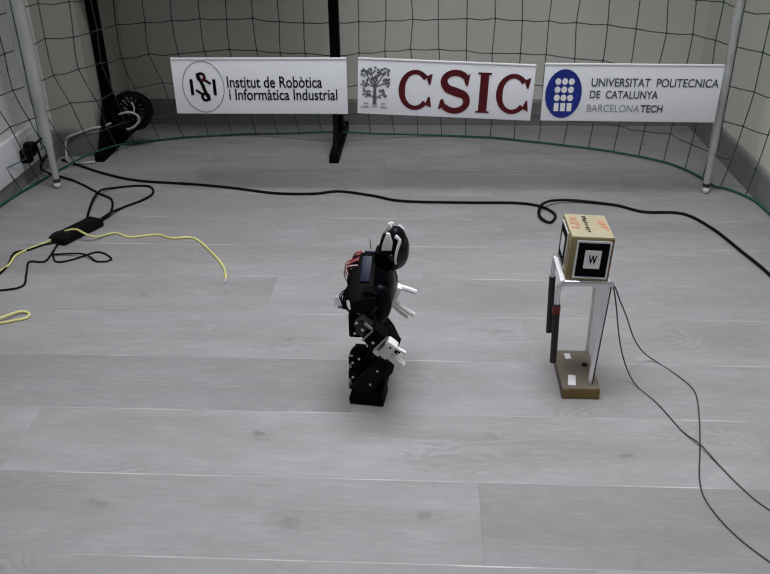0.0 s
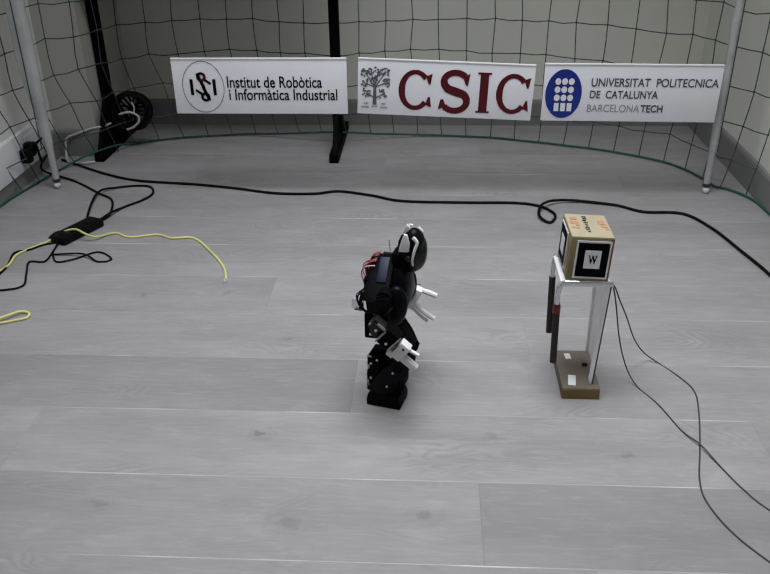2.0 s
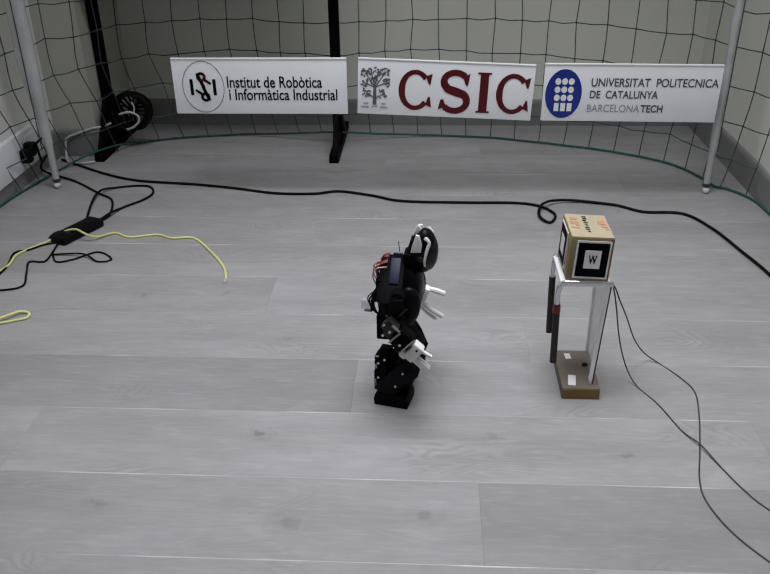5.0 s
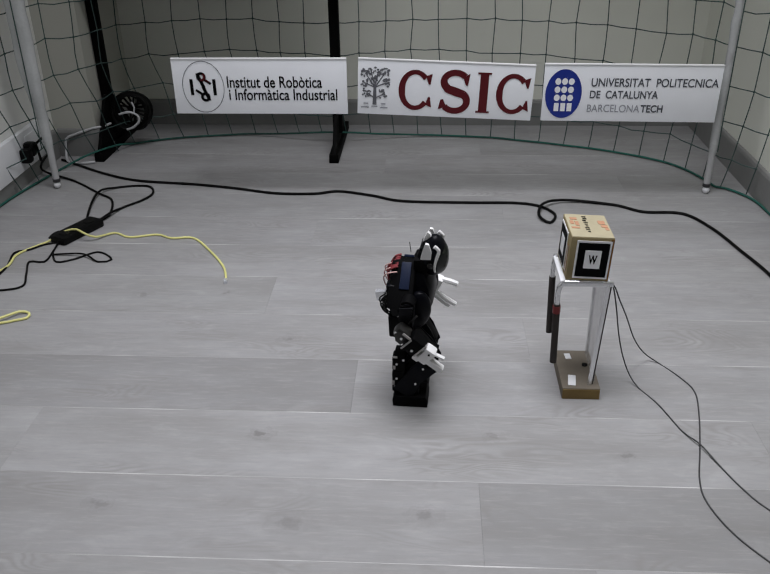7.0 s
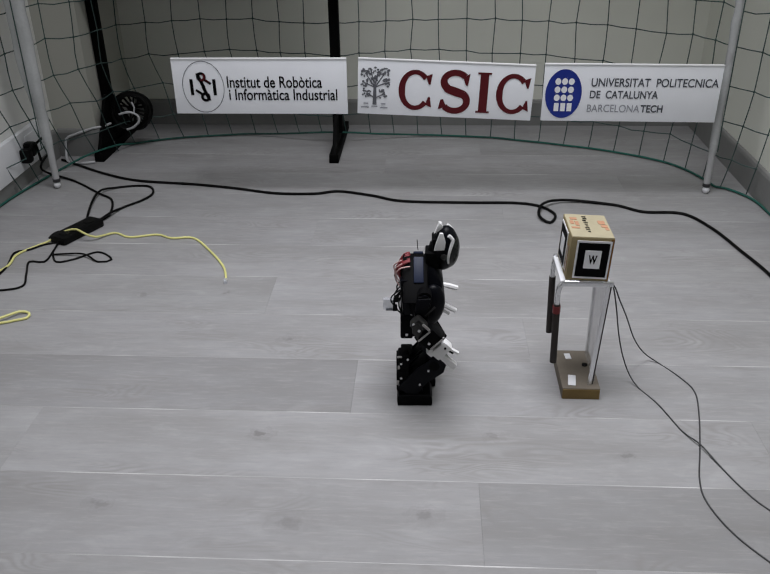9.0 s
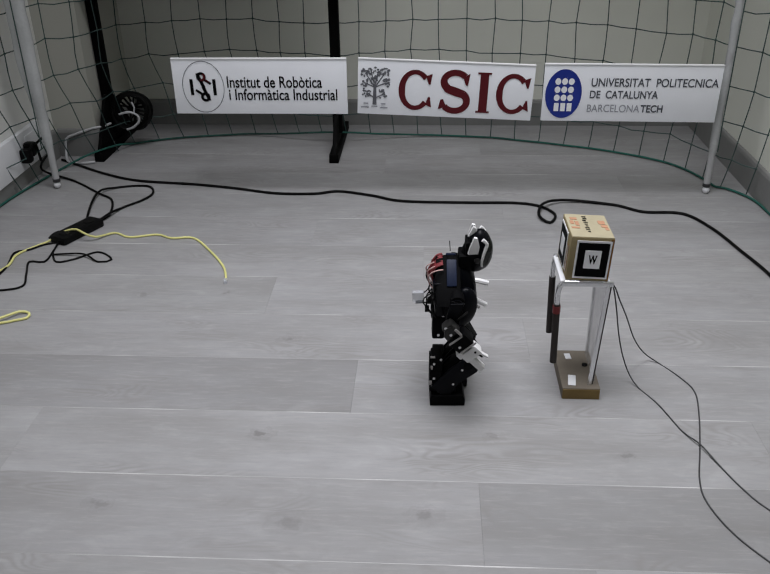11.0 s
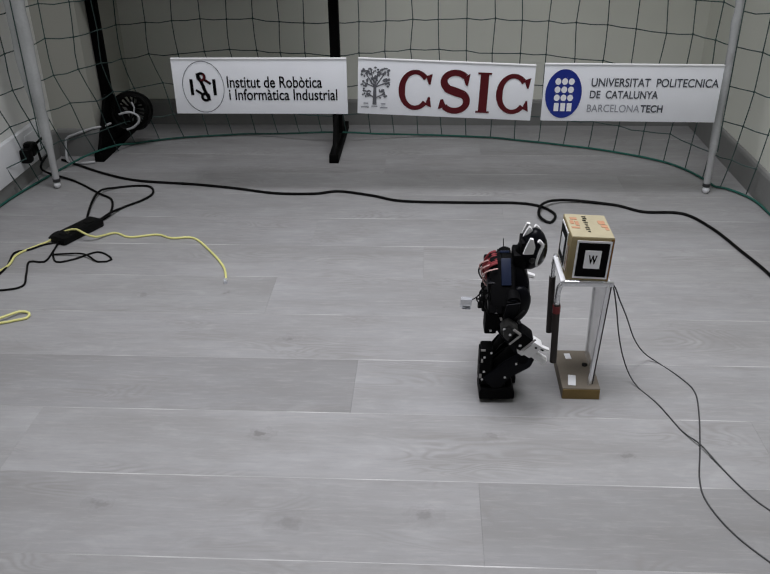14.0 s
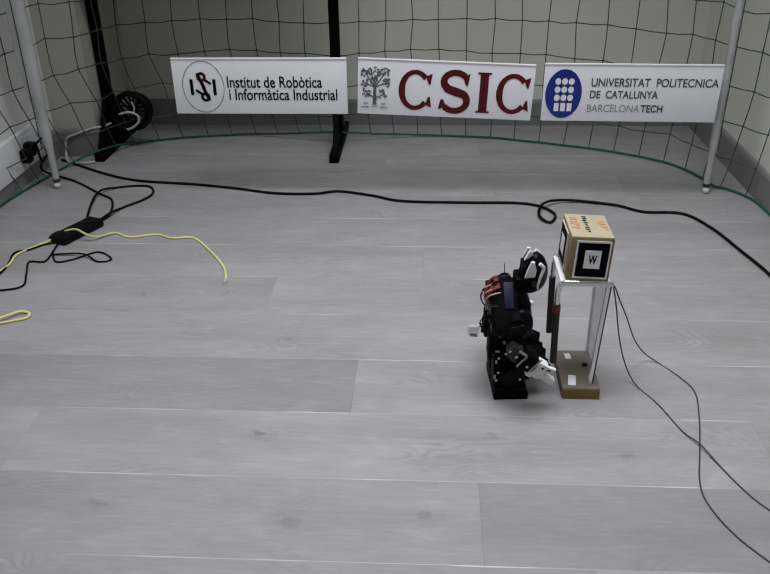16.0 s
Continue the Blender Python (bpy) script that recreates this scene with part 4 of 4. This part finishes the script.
    bm = block(bmesh.new(), o + d * 0.027 - up * 0.0095, (0.036, 0.014, 0.0125), 0.0016, tilt)
    part("finger", bm, ROBOT_WHITE, arm, "broad white gripper finger")
    thin = Matrix.Rotation(radians(lean - 12), 3, "Y")
    bm = block(bmesh.new(), o + d * 0.018 + up * 0.0125, (0.026, 0.008, 0.0044), 0.001, thin)
    part("finger", bm, ROBOT_WHITE, arm, "thin white gripper finger")
    bm = block(bmesh.new(), o + d * 0.016 + up * 0.0078, (0.014, 0.007, 0.0040), 0.0006, thin)
    part("finger_slot", bm, ROBOT_BLACK, arm, "dark slot in the gripper")
    part("pivot_pin", rod(bmesh.new(), o + up * 0.010 - Vector((0, 0.0125, 0)), o + up * 0.010 - Vector((0, 0.0105, 0)), 0.0022, 10), ROBOT_BLACK, arm, "dark pivot pin")
    return arm


def robot_thing():
    robot = thing("humanoid_robot", Matrix(), "small black humanoid robot with white grippers walking on the floor", "robot")
    dz = -PIVOT
    bm = bmesh.new()
    block(bm, (0.002, 0, 0.166 + dz), (0.044, 0.080, 0.044), 0.006)
    block(bm, (-0.018, -0.033, 0.172 + dz), (0.024, 0.032, 0.052), 0.004)
    block(bm, (-0.018, 0.033, 0.172 + dz), (0.024, 0.032, 0.052), 0.004)
    torso = part("torso", bm, ROBOT_BLACK, robot)
    bm = bmesh.new()
    slab(bm, [(-0.014, 0.184 + dz), (0.026, 0.180 + dz), (0.044, 0.196 + dz), (0.054, 0.225 + dz), (0.050, 0.258 + dz), (0.036, 0.283 + dz), (0.014, 0.294 + dz),
              (-0.004, 0.292 + dz), (-0.014, 0.274 + dz), (-0.020, 0.235 + dz), (-0.022, 0.204 + dz)], -0.045, 0.045, 0.014)
    # the chest narrows to the neck between the sloping shoulders
    for v in bm.verts:
        v.co.y *= 1 - 0.62 * min(1.0, max(0.0, (v.co.z - 0.242 - dz) / 0.045))
    part("chest", bm, ROBOT_SHELL, torso)
    for s in (1, -1):
        bm = ball(bmesh.new(), (0.027, s * 0.044, 0.217 + dz), (0.026, 0.017, 0.044), Matrix.Rotation(radians(10), 3, "Y"))
        part("side_cover", bm, ROBOT_SHELL, torso)
        # rounded shoulder cover with a flat glossy panel down its slope
        bm = bmesh.new()
        slab(bm, [(0.0, 0.298), (0.013, 0.2975), (0.046, 0.269), (0.070, 0.250), (0.078, 0.241), (0.072, 0.237), (0.046, 0.234), (0.0, 0.232)], -0.024, 0.024, 0.008)
        for v in bm.verts:
            v.co = Vector((v.co.y - 0.002, s * v.co.x, v.co.z + dz))
        bmesh.ops.recalc_face_normals(bm, faces=bm.faces)
        part("shoulder_cover", bm, ROBOT_BLACK, torso, "black rounded shoulder cover")
        bm = block(bmesh.new(), (0.004, s * 0.0300, 0.2840 + dz), (0.0185, 0.052, 0.005), 0.0018, Matrix.Rotation(radians(-s * 41), 3, "X"))
        part("shoulder_panel", bm, ROBOT_BLUE, torso, "dark blue sloping shoulder panel")
        # back shell down to the hip
        bm = block(bmesh.new(), (-0.019, s * 0.036, 0.228 + dz), (0.018, 0.022, 0.086), 0.005, Matrix.Rotation(radians(-5), 3, "Y"))
        part("back_shell", bm, ROBOT_SHELL, torso)
        part("waist_servo", block(bmesh.new(), (0.006, s * 0.040, 0.176 + dz), (0.026, 0.018, 0.030), 0.003), ROBOT_BLACK, torso)
        for x, z in ((0.000, 0.186), (0.012, 0.180), (0.022, 0.190)):
            part("bright_fitting", block(bmesh.new(), (x, s * 0.0495, z + dz), (0.0045, 0.002, 0.009), 0.0008, Matrix.Rotation(radians(-18 + 900 * x), 3, "Y")), ELBOW_GREY, torso, "small bright metal fitting")
    bm = block(bmesh.new(), (0.012, 0, 0.2955 + dz), (0.030, 0.018, 0.006), 0.002, Matrix.Rotation(radians(8), 3, "Y"))
    part("shoulder_bar", bm, ROBOT_BLACK, torso)
    bm = block(bmesh.new(), (-0.021, 0, 0.240 + dz), (0.016, 0.060, 0.056), 0.004)
    part("battery", bm, ROBOT_BLACK, torso)
    screws([(-0.018, -0.0495, 0.156 + dz), (-0.010, -0.0465, 0.196 + dz), (0.006, -0.0465, 0.190 + dz)], torso, 0.0028)
    # neck and head
    bm = bmesh.new()
    rod(bm, (0.030, 0, 0.280 + dz), (0.042, 0, 0.322 + dz), 0.017, 14)
    block(bm, (0.030, 0, 0.300 + dz), (0.026, 0.038, 0.026), 0.004)
    part("neck", bm, ROBOT_BLACK, torso)
    tilt = Matrix.Rotation(radians(6), 3, "Y")

    def helmet(q):
        # flatter at the back, pointed a little to the chin
        k = 0.80 if q.x < 0 else 1.0
        return Vector((q.x * k * (1 - 0.10 * min(0, q.z)), q.y * (1 + 0.12 * min(0, q.z)), q.z))

    bm = ball(bmesh.new(), (0.0515, 0, 0.315 + dz), (0.0265, 0.025, 0.0450), tilt, 28, 18, helmet)
    part("head", bm, ROBOT_SHELL, torso, "glossy black helmet head")
    bm = block(bmesh.new(), (0.033, 0, 0.322 + dz), (0.008, 0.034, 0.036), 0.003)
    part("head_bracket", bm, ROBOT_BLACK, torso)
    bm = ball(bmesh.new(), (0.0575, 0, 0.312 + dz), (0.0232, 0.0230, 0.039), tilt, 24, 14, helmet)
    part("visor", bm, ROBOT_VISOR, torso, "dark green tinted visor")
    for s in (1, -1):
        bm = bmesh.new()
        y0, y1 = s * 0.0225, s * 0.0285
        slab(bm, [(0.042, 0.357 + dz), (0.048, 0.356 + dz), (0.053, 0.338 + dz), (0.051, 0.323 + dz), (0.032, 0.322 + dz), (0.035, 0.336 + dz)], y0, y1, 0.0012)
        part("face_mark", bm, ROBOT_WHITE, torso, "white pointed side mark")
        bm = bmesh.new()
        tube(bm, spline([(0.058, y1 * 0.86, 0.351 + dz), (0.066, y1 * 0.88, 0.343 + dz), (0.063, y1 * 0.97, 0.330 + dz), (0.060, y1 * 1.0, 0.318 + dz), (0.058, y1 * 0.98, 0.304 + dz), (0.059, y1 * 0.93, 0.296 + dz)], 0.004), lambda t: 0.0036 - 0.0016 * t, 8)
        part("face_mark", bm, ROBOT_WHITE, torso)
        bm = bmesh.new()
        ball(bm, (0.050, s * 0.028, 0.309 + dz), (0.0058, 0.003, 0.006))
        part("ear_disc", bm, ROBOT_GREY, torso)
    bm = bmesh.new()
    slab(bm, [(0.033, 0.345 + dz), (0.039, 0.360 + dz), (0.0425, 0.3665 + dz), (0.047, 0.363 + dz), (0.050, 0.355 + dz)], -0.0035, 0.0035, 0.0015)
    part("crest", bm, ROBOT_WHITE, torso, "white crest")
    # wiring at the back
    rng = random.Random(11)
    bm = bmesh.new()
    for k in range(7):
        y, j = -0.018 + 0.006 * k + rng.uniform(-0.003, 0.003), rng.uniform(-0.005, 0.004)
        tube(bm, spline([(-0.012, y, 0.296 + dz), (-0.023 + j, y - 0.003, 0.293 + j + dz), (-0.032 + j, y + rng.uniform(-0.004, 0.004), 0.276 + dz), (-0.029 + j, y + 0.002, 0.258 + dz), (-0.020, y + 0.004, 0.246 + dz)], 0.006), 0.0025, 6)
    part("red_wires", bm, WIRE_RED, torso)
    bm = bmesh.new()
    for k in range(3):
        y = -0.028 + 0.016 * k
        tube(bm, spline([(-0.012, y, 0.290 + dz), (-0.028, y - 0.006, 0.290 + dz), (-0.038 - 0.002 * k, y, 0.276 + dz), (-0.036, y + 0.004, 0.256 + dz), (-0.022, y, 0.240 + dz)], 0.006), 0.0013, 6)
    part("pale_wires", bm, WIRE_PINK, torso)
    bm = bmesh.new()
    for k in range(5):
        y = rng.uniform(-0.05, 0.03)
        a, b = rng.uniform(0.24, 0.28), rng.uniform(0.18, 0.21)
        out = rng.uniform(0.030, 0.044)
        tube(bm, spline([(-0.020, y, a + dz), (-out, y + rng.uniform(-0.01, 0.01), (a * 0.6 + b * 0.4) + dz), (-out + 0.006, y, (a * 0.25 + b * 0.75) + dz), (-0.018, y + 0.006, b + dz)], 0.006), 0.0016, 6)
    tube(bm, spline([(-0.022, -0.02, 0.250 + dz), (-0.036, -0.03, 0.225 + dz), (-0.040, -0.03, 0.218 + dz), (-0.046, -0.020, 0.212 + dz)], 0.006), 0.0016, 6)
    block(bm, (-0.036, -0.034, 0.226 + dz), (0.008, 0.008, 0.012), 0.001)
    for y, out in ((-0.036, -0.046), (-0.022, -0.040)):
        tube(bm, spline([(-0.030, y, 0.246 + dz), (out, y, 0.232 + dz), (out - 0.001, y + 0.004, 0.218 + dz), (-0.040, -0.028, 0.206 + dz)], 0.006), 0.0013, 6)
    block(bm, (-0.040, -0.028, 0.203 + dz), (0.008, 0.007, 0.012), 0.001)
    part("black_wires", bm, CABLE, torso)
    bm = block(bmesh.new(), (0, 0, 0), (0.022, 0.010, 0.022), 0.002)
    block(bm, (0.002, 0, -0.0125), (0.016, 0.008, 0.003), 0.0008)
    body = len(bm.faces)
    tube(bm, spline([(0.008, 0, 0.006), (0.018, -0.002, 0.016), (0.026, -0.003, 0.032)], 0.004), 0.0011, 6)
    bm.faces.ensure_lookup_table()
    for f in bm.faces[body:]:
        f.material_index = 1
    clip = part("hanging_clip", bm, CLEAR, torso, "clear plastic clip on a lead", extra=(CABLE,))
    bm = rod(bmesh.new(), (0.004, 0.03, 0.296 + dz), (0.002, 0.03, 0.318 + dz), 0.0008, 6)
    part("aerial", bm, CABLE, torso)
    legs = {s: leg_parts(robot, s) for s in (-1, 1)}
    arms = {s: arm_parts(robot, s) for s in (-1, 1)}
    return robot, torso, legs, arms, clip


ROBOT, TORSO, LEGS, ARMS, CLIP = robot_thing()


# ---- floor boards ----
PLANK_W, PLANK_L, ROW_0 = 0.19, 1.38, 2.2526
# x of a butt joint in some rows, counted from the row behind ROW_0
JOINTS = {4: -0.146, 6: 0.094, 1: -0.010, 2: -0.385, 3: 0.223, 5: 0.62}


# boards plainly darker or paler than the rest: row and x of their end
TONES = {(4, -1.53): 0.86, (4, -0.15): 0.99, (6, 0.09): 0.84, (6, -1.29): 0.97, (5, -0.76): 1.03, (3, -1.16): 1.0, (3, 0.22): 1.0}


def plank_mesh(length):
    hx, hy = length / 2 - 0.00003, PLANK_W / 2 - 0.00005
    mesh = bpy.data.meshes.new("plank")
    v = [(sx * hx, sy * hy, z) for z in (-0.012, -0.0003) for sx, sy in ((-1, -1), (1, -1), (1, 1), (-1, 1))]
    v += [(sx * (hx - 0.0004), sy * (hy - 0.0012), 0) for sx, sy in ((-1, -1), (1, -1), (1, 1), (-1, 1))]
    f = [(3, 2, 1, 0), (8, 9, 10, 11)]
    for lo, hi in ((0, 4), (4, 8)):
        f += [(lo + i, lo + (i + 1) % 4, hi + (i + 1) % 4, hi + i) for i in range(4)]
    mesh.from_pydata(v, [], f)
    mesh.materials.append(FLOOR)
    mesh.materials.append(PLANK_EDGE)
    for i in (6, 8):
        mesh.polygons[i].material_index = 1
    return mesh


def floor_boards():
    floor = part("floor", block(bmesh.new(), ((XL + XR) / 2, (YB + YF) / 2, -0.045), (XR - XL + 0.24, YB - YF + 0.24, 0.06)), SUBFLOOR, smooth=False)
    tagged(floor, "grey oak laminate floor boards laid lengthways", "floor", kind="structure")
    rng = random.Random(21)
    cut = {}
    row = -5
    while ROW_0 - row * PLANK_W > YF:
        y = ROW_0 - (row + 0.5) * PLANK_W
        x = JOINTS.get(row, rng.uniform(-1.2, 0.0)) - 2 * PLANK_L
        while x < XR:
            # boards end under the skirting
            a, b = max(x, XL - 0.005), min(x + PLANK_L, XR + 0.005)
            x += PLANK_L
            if b - a < 0.02:
                continue
            size = round(b - a, 4)
            if size not in cut:
                cut[size] = plank_mesh(size)
            ob = new("plank", cut[size])
            ob.parent = floor
            ob.location = ((a + b) / 2, y, 0)
            k = TONES.get((row, round(x - PLANK_L, 2)), rng.uniform(0.96, 1.03))
            ob.color = (k, k * rng.uniform(0.994, 1.0), k * rng.uniform(0.99, 1.002), 1)
        row += 1


floor_boards()


# ---- how the robot walks ----
# seconds; place and heading on the floor; the torso's twist, its shift forward, sideways and up, its roll and pitch, the swing of the arms
STEPS = [
    (0.0, -0.109, 1.391, -7, 2, -0.005, -0.001, 0.001, -1.0, -0.1, -4),
    (0.5, -0.108, 1.394, -7, 2, -0.005, 0.001, -0.001, 1.3, -0.0, -4),
    (0.8, -0.102, 1.392, -8, 3, -0.005, -0.005, 0.004, -5.6, -0.2, -4),
    (1.0, -0.094, 1.39, -8, 3, -0.008, 0.006, 0.0, 5.0, -0.1, -6),
    (1.3, -0.077, 1.387, -9, 3, -0.009, 0.004, -0.002, 4.6, -0.0, -6),
    (1.5, -0.076, 1.387, -10, 3, -0.014, -0.007, 0.004, -7.3, -0.4, -5),
    (1.8, -0.070, 1.385, -14, 5, 0.002, -0.002, 0.001, -2.3, -0.0, -4),
    (2.0, -0.066, 1.384, -16, 6, -0.014, -0.002, 0.001, -1.7, -0.2, -4),
    (3.5, -0.066, 1.384, -16, 7, -0.011, -0.002, 0.001, -1.7, -0.2, -2),
    (4.0, -0.060, 1.386, -15, 7, -0.011, -0.005, 0.003, -5.6, -0.2, -1),
    (4.2, -0.058, 1.386, -15, 7, -0.008, -0.004, 0.002, -4.3, -0.2, -2),
    (6.3, -0.045, 1.387, -13, 10, -0.004, -0.003, 0.002, -3.3, -0.1, -1),
    (6.5, -0.042, 1.388, -13, 10, -0.005, -0.003, 0.002, -3.0, -0.1, 0),
    (6.8, -0.044, 1.389, -8, 3, 0.007, 0.000, -0.000, 0.0, 0.1, -2),
    (7.0, -0.026, 1.390, -4, -5, -0.011, 0.014, -0.001, 10.0, -0.1, -4),
    (7.3, -0.026, 1.392, -1, -3, -0.003, -0.006, 0.004, -6.3, -0.2, 0),
    (7.5, -0.022, 1.394, 1, -2, -0.0, -0.002, 0.003, -3.0, -0.2, -3),
    (7.8, -0.022, 1.394, 2, -1, -0.001, -0.001, 0.000, -1.0, -0.0, 0),
    (8.0, -0.023, 1.394, 2, 0, 0.002, 0.000, 0.000, 0.0, 0.0, 0),
    (9.2, -0.023, 1.394, 2, 0, 0.002, 0.000, 0.000, 0.0, 0.0, 0),
    (11.3, 0.052, 1.396, 2, 0, -0.002, 0.011, -0.005, 11.9, 0.3, 3),
    (11.5, 0.054, 1.396, 2, 0, 0.003, 0.012, -0.005, 12.9, 0.4, 3),
    (11.8, 0.056, 1.396, 1, 0, 0.001, 0.002, 0.003, -2.9, -0.1, 3),
    (12.0, 0.063, 1.398, 1, 0, 0.001, 0.01, 0.0, 5.5, 0.0, 0),
    (12.3, 0.080, 1.397, 0, 0, -0.008, 0.007, -0.000, 2.3, -0.1, -6),
    (12.5, 0.081, 1.397, 0, 0, -0.000, 0.002, 0.003, -2.6, -0.1, -10),
    (12.8, 0.104, 1.401, 1, 0, 0.000, 0.012, -0.003, 8.0, 0.2, -9),
    (13.0, 0.106, 1.402, 1, 0, 0.002, 0.004, 0.001, 0.0, -0.0, -11),
    (13.2, 0.109, 1.403, 1, 0, 0.004, 0.004, 0.002, -1.0, -0.0, -6),
    (13.4, 0.123, 1.405, 1, 0, -0.005, 0.015, -0.002, 9.3, 0.1, -5),
    (13.6, 0.127, 1.405, 2, 0, 0.001, 0.006, 0.000, 2.0, 0.0, -2),
    (13.8, 0.130, 1.407, 2, 0, -0.001, 0.002, 0.003, -2.9, -0.1, 0),
    (14.0, 0.138, 1.409, 2, 0, 0.003, 0.018, -0.001, 10.5, 0.2, -5),
    (14.2, 0.148, 1.411, 2, 0, 0.007, 0.011, -0.003, 7.3, 0.3, -5),
    (14.4, 0.150, 1.413, 2, 0, -0.002, 0.014, 0.004, -2.5, -0.1, -7),
    (14.5, 0.153, 1.414, 2, 0, -0.002, 0.015, 0.005, -3.0, -0.1, -8),
    (14.6, 0.157, 1.414, 2, 0, 0.001, 0.012, 0.002, 1.0, 0.0, -8),
    (14.8, 0.162, 1.416, 3, 0, 0.011, 0.010, -0.002, 6.3, 0.3, -9),
    (15.0, 0.163, 1.418, 4, 0, 0.006, 0.009, -0.001, 5.0, 0.2, -9),
    (15.2, 0.164, 1.419, 4, 0, 0.008, 0.008, -0.001, 3.7, 0.2, -9),
    (15.4, 0.165, 1.419, 4, 0, -0.007, 0.009, -0.025, 5.0, -0.0, -8),
    (15.5, 0.165, 1.420, 4, 0, -0.014, 0.009, -0.033, 5.0, -0.1, -9),
    (15.6, 0.165, 1.420, 4, 0, -0.016, 0.009, -0.041, 5.3, -0.1, -8),
    (15.8, 0.165, 1.421, 4, 0, -0.021, 0.010, -0.057, 6.0, -0.2, -9),
    (16.0, 0.165, 1.421, 4, 0, -0.016, 0.010, -0.060, 6.6, -0.1, -8),
]


# the clear clip swinging on its lead: seconds, shift forward and up, tilt
DANGLE = [(0.0, 0.003, 0.0, 0), (1.0, 0.004, -0.004, 4), (1.5, 0.007, -0.014, 8), (2.0, 0.003, -0.004, 3), (4.0, 0.002, -0.003, 2), (6.5, -0.002, -0.002, 0), (7.0, 0.006, 0.018, -8),
          (7.4, 0.002, -0.004, 3), (8.0, 0.0, 0.0, 0), (9.2, 0.0, 0.0, 0), (10.2, -0.004, 0.004, 4), (11.5, -0.005, 0.022, -6), (12.0, -0.006, -0.006, 4), (12.5, -0.009, -0.018, 10), (13.0, -0.009, -0.016, 6),
          (13.5, -0.018, -0.004, 8), (14.0, -0.014, -0.006, 4), (14.5, -0.012, -0.012, 8), (15.0, -0.015, -0.004, 4), (15.5, -0.010, -0.008, 4), (16.0, -0.006, -0.012, 4)]


# how high the other foot comes off the floor: seconds, metres
NEAR_LIFT = [(0.0, 0.0), (13.7, 0.0), (13.8, 0.003), (14.0, 0.009), (14.2, 0.002), (14.3, 0.0), (16.0, 0.0)]


def steps():
    """STEPS, with the swaying paces of the two stretches between, every 0.35 s."""
    rows = [list(r) for r in STEPS]
    for a, b in ((4.2, 6.3), (9.2, 11.3)):
        ra, rb = next(r for r in STEPS if r[0] == a), next(r for r in STEPS if r[0] == b)
        for k in range(1, 6):
            t = k / 6
            r = [u + (v - u) * t for u, v in zip(ra, rb)]
            s = 1 if k % 2 else -1
            r[6] -= 0.003 * s
            r[7] += 0.003 * s
            r[8] -= 5.0 * s
            rows.append(r)
    return sorted(rows)


def motions():
    rows = steps()
    ts = [r[0] for r in rows]

    def ground(t):
        return Vector((np.interp(t, ts, [r[1] for r in rows]), np.interp(t, ts, [r[2] for r in rows]), 0))

    body, chest = [], []
    limbs = {(s, n): [] for s in LEGS for n in range(3)}
    swing = {s: [] for s in ARMS}
    for t, x, y, yaw, twist, dx, dy, dz, roll, pitch, bend in rows:
        root = pose(x, y, 0, 0, 0, yaw)
        upper = pose(dx, dy, PIVOT + dz, roll, pitch, twist)
        body.append((t, root))
        chest.append((t, upper))
        for s in ARMS:
            swing[s].append((t, upper @ Matrix.Translation((SHOULDER.x, s * SHOULDER.y, SHOULDER.z)) @ pose(0, 0, 0, 0, bend if s < 0 else -0.5 * bend, 0)))
        for s in LEGS:
            # the far foot goes ahead of the near one in each pace
            ahead = (root.to_3x3().inverted() @ (ground(t + 0.25) - ground(t))).x if s > 0 else 0.0
            ahead += 0.0012 * min(0, yaw + 2) if s > 0 else 0.0
            moving = min(1.0, abs((ground(t + 0.2) - ground(t)).length) / 0.015)
            lift = 0.006 * moving * (1 if s > 0 else 0)
            if s < 0:
                lift = float(np.interp(t, *zip(*NEAR_LIFT)))
            foot = Vector((ahead, 0.0250 if s > 0 else -0.0360, lift))
            hip = upper @ Vector((HIP.x, 0.0250 if s > 0 else -HIP.y, HIP.z))
            ankle = foot + Vector((-0.004, 0, ANKLE))
            span = hip - ankle
            dist = min(span.length, 2 * LINK * 0.995)
            way = span.normalized()
            ankle = hip - way * dist
            fore = Vector((1, 0, 0)) - way * way.x
            knee = ankle + way * dist / 2 + fore.normalized() * math.sqrt(max(0.0, LINK ** 2 - dist ** 2 / 4))
            for n, (top, low) in enumerate(((hip, knee), (knee, ankle))):
                z = (top - low).normalized()
                yv = Vector((0, 1, 0)) - z * z.y
                yv.normalize()
                xv = yv.cross(z)
                m = Matrix((xv, yv, z)).transposed().to_4x4()
                limbs[s, n].append((t, Matrix.Translation(top) @ m))
            limbs[s, 2].append((t, Matrix.Translation(foot)))
    walk(ROBOT, body)
    walk(CLIP, [(t, pose(-0.052 + x, -0.020, 0.208 - PIVOT + z, 0, tilt, 0)) for t, x, z, tilt in DANGLE])
    walk(TORSO, chest)
    for s, keyed in swing.items():
        walk(ARMS[s], keyed)
    for (s, n), keyed in limbs.items():
        walk(LEGS[s][n], keyed)


motions()
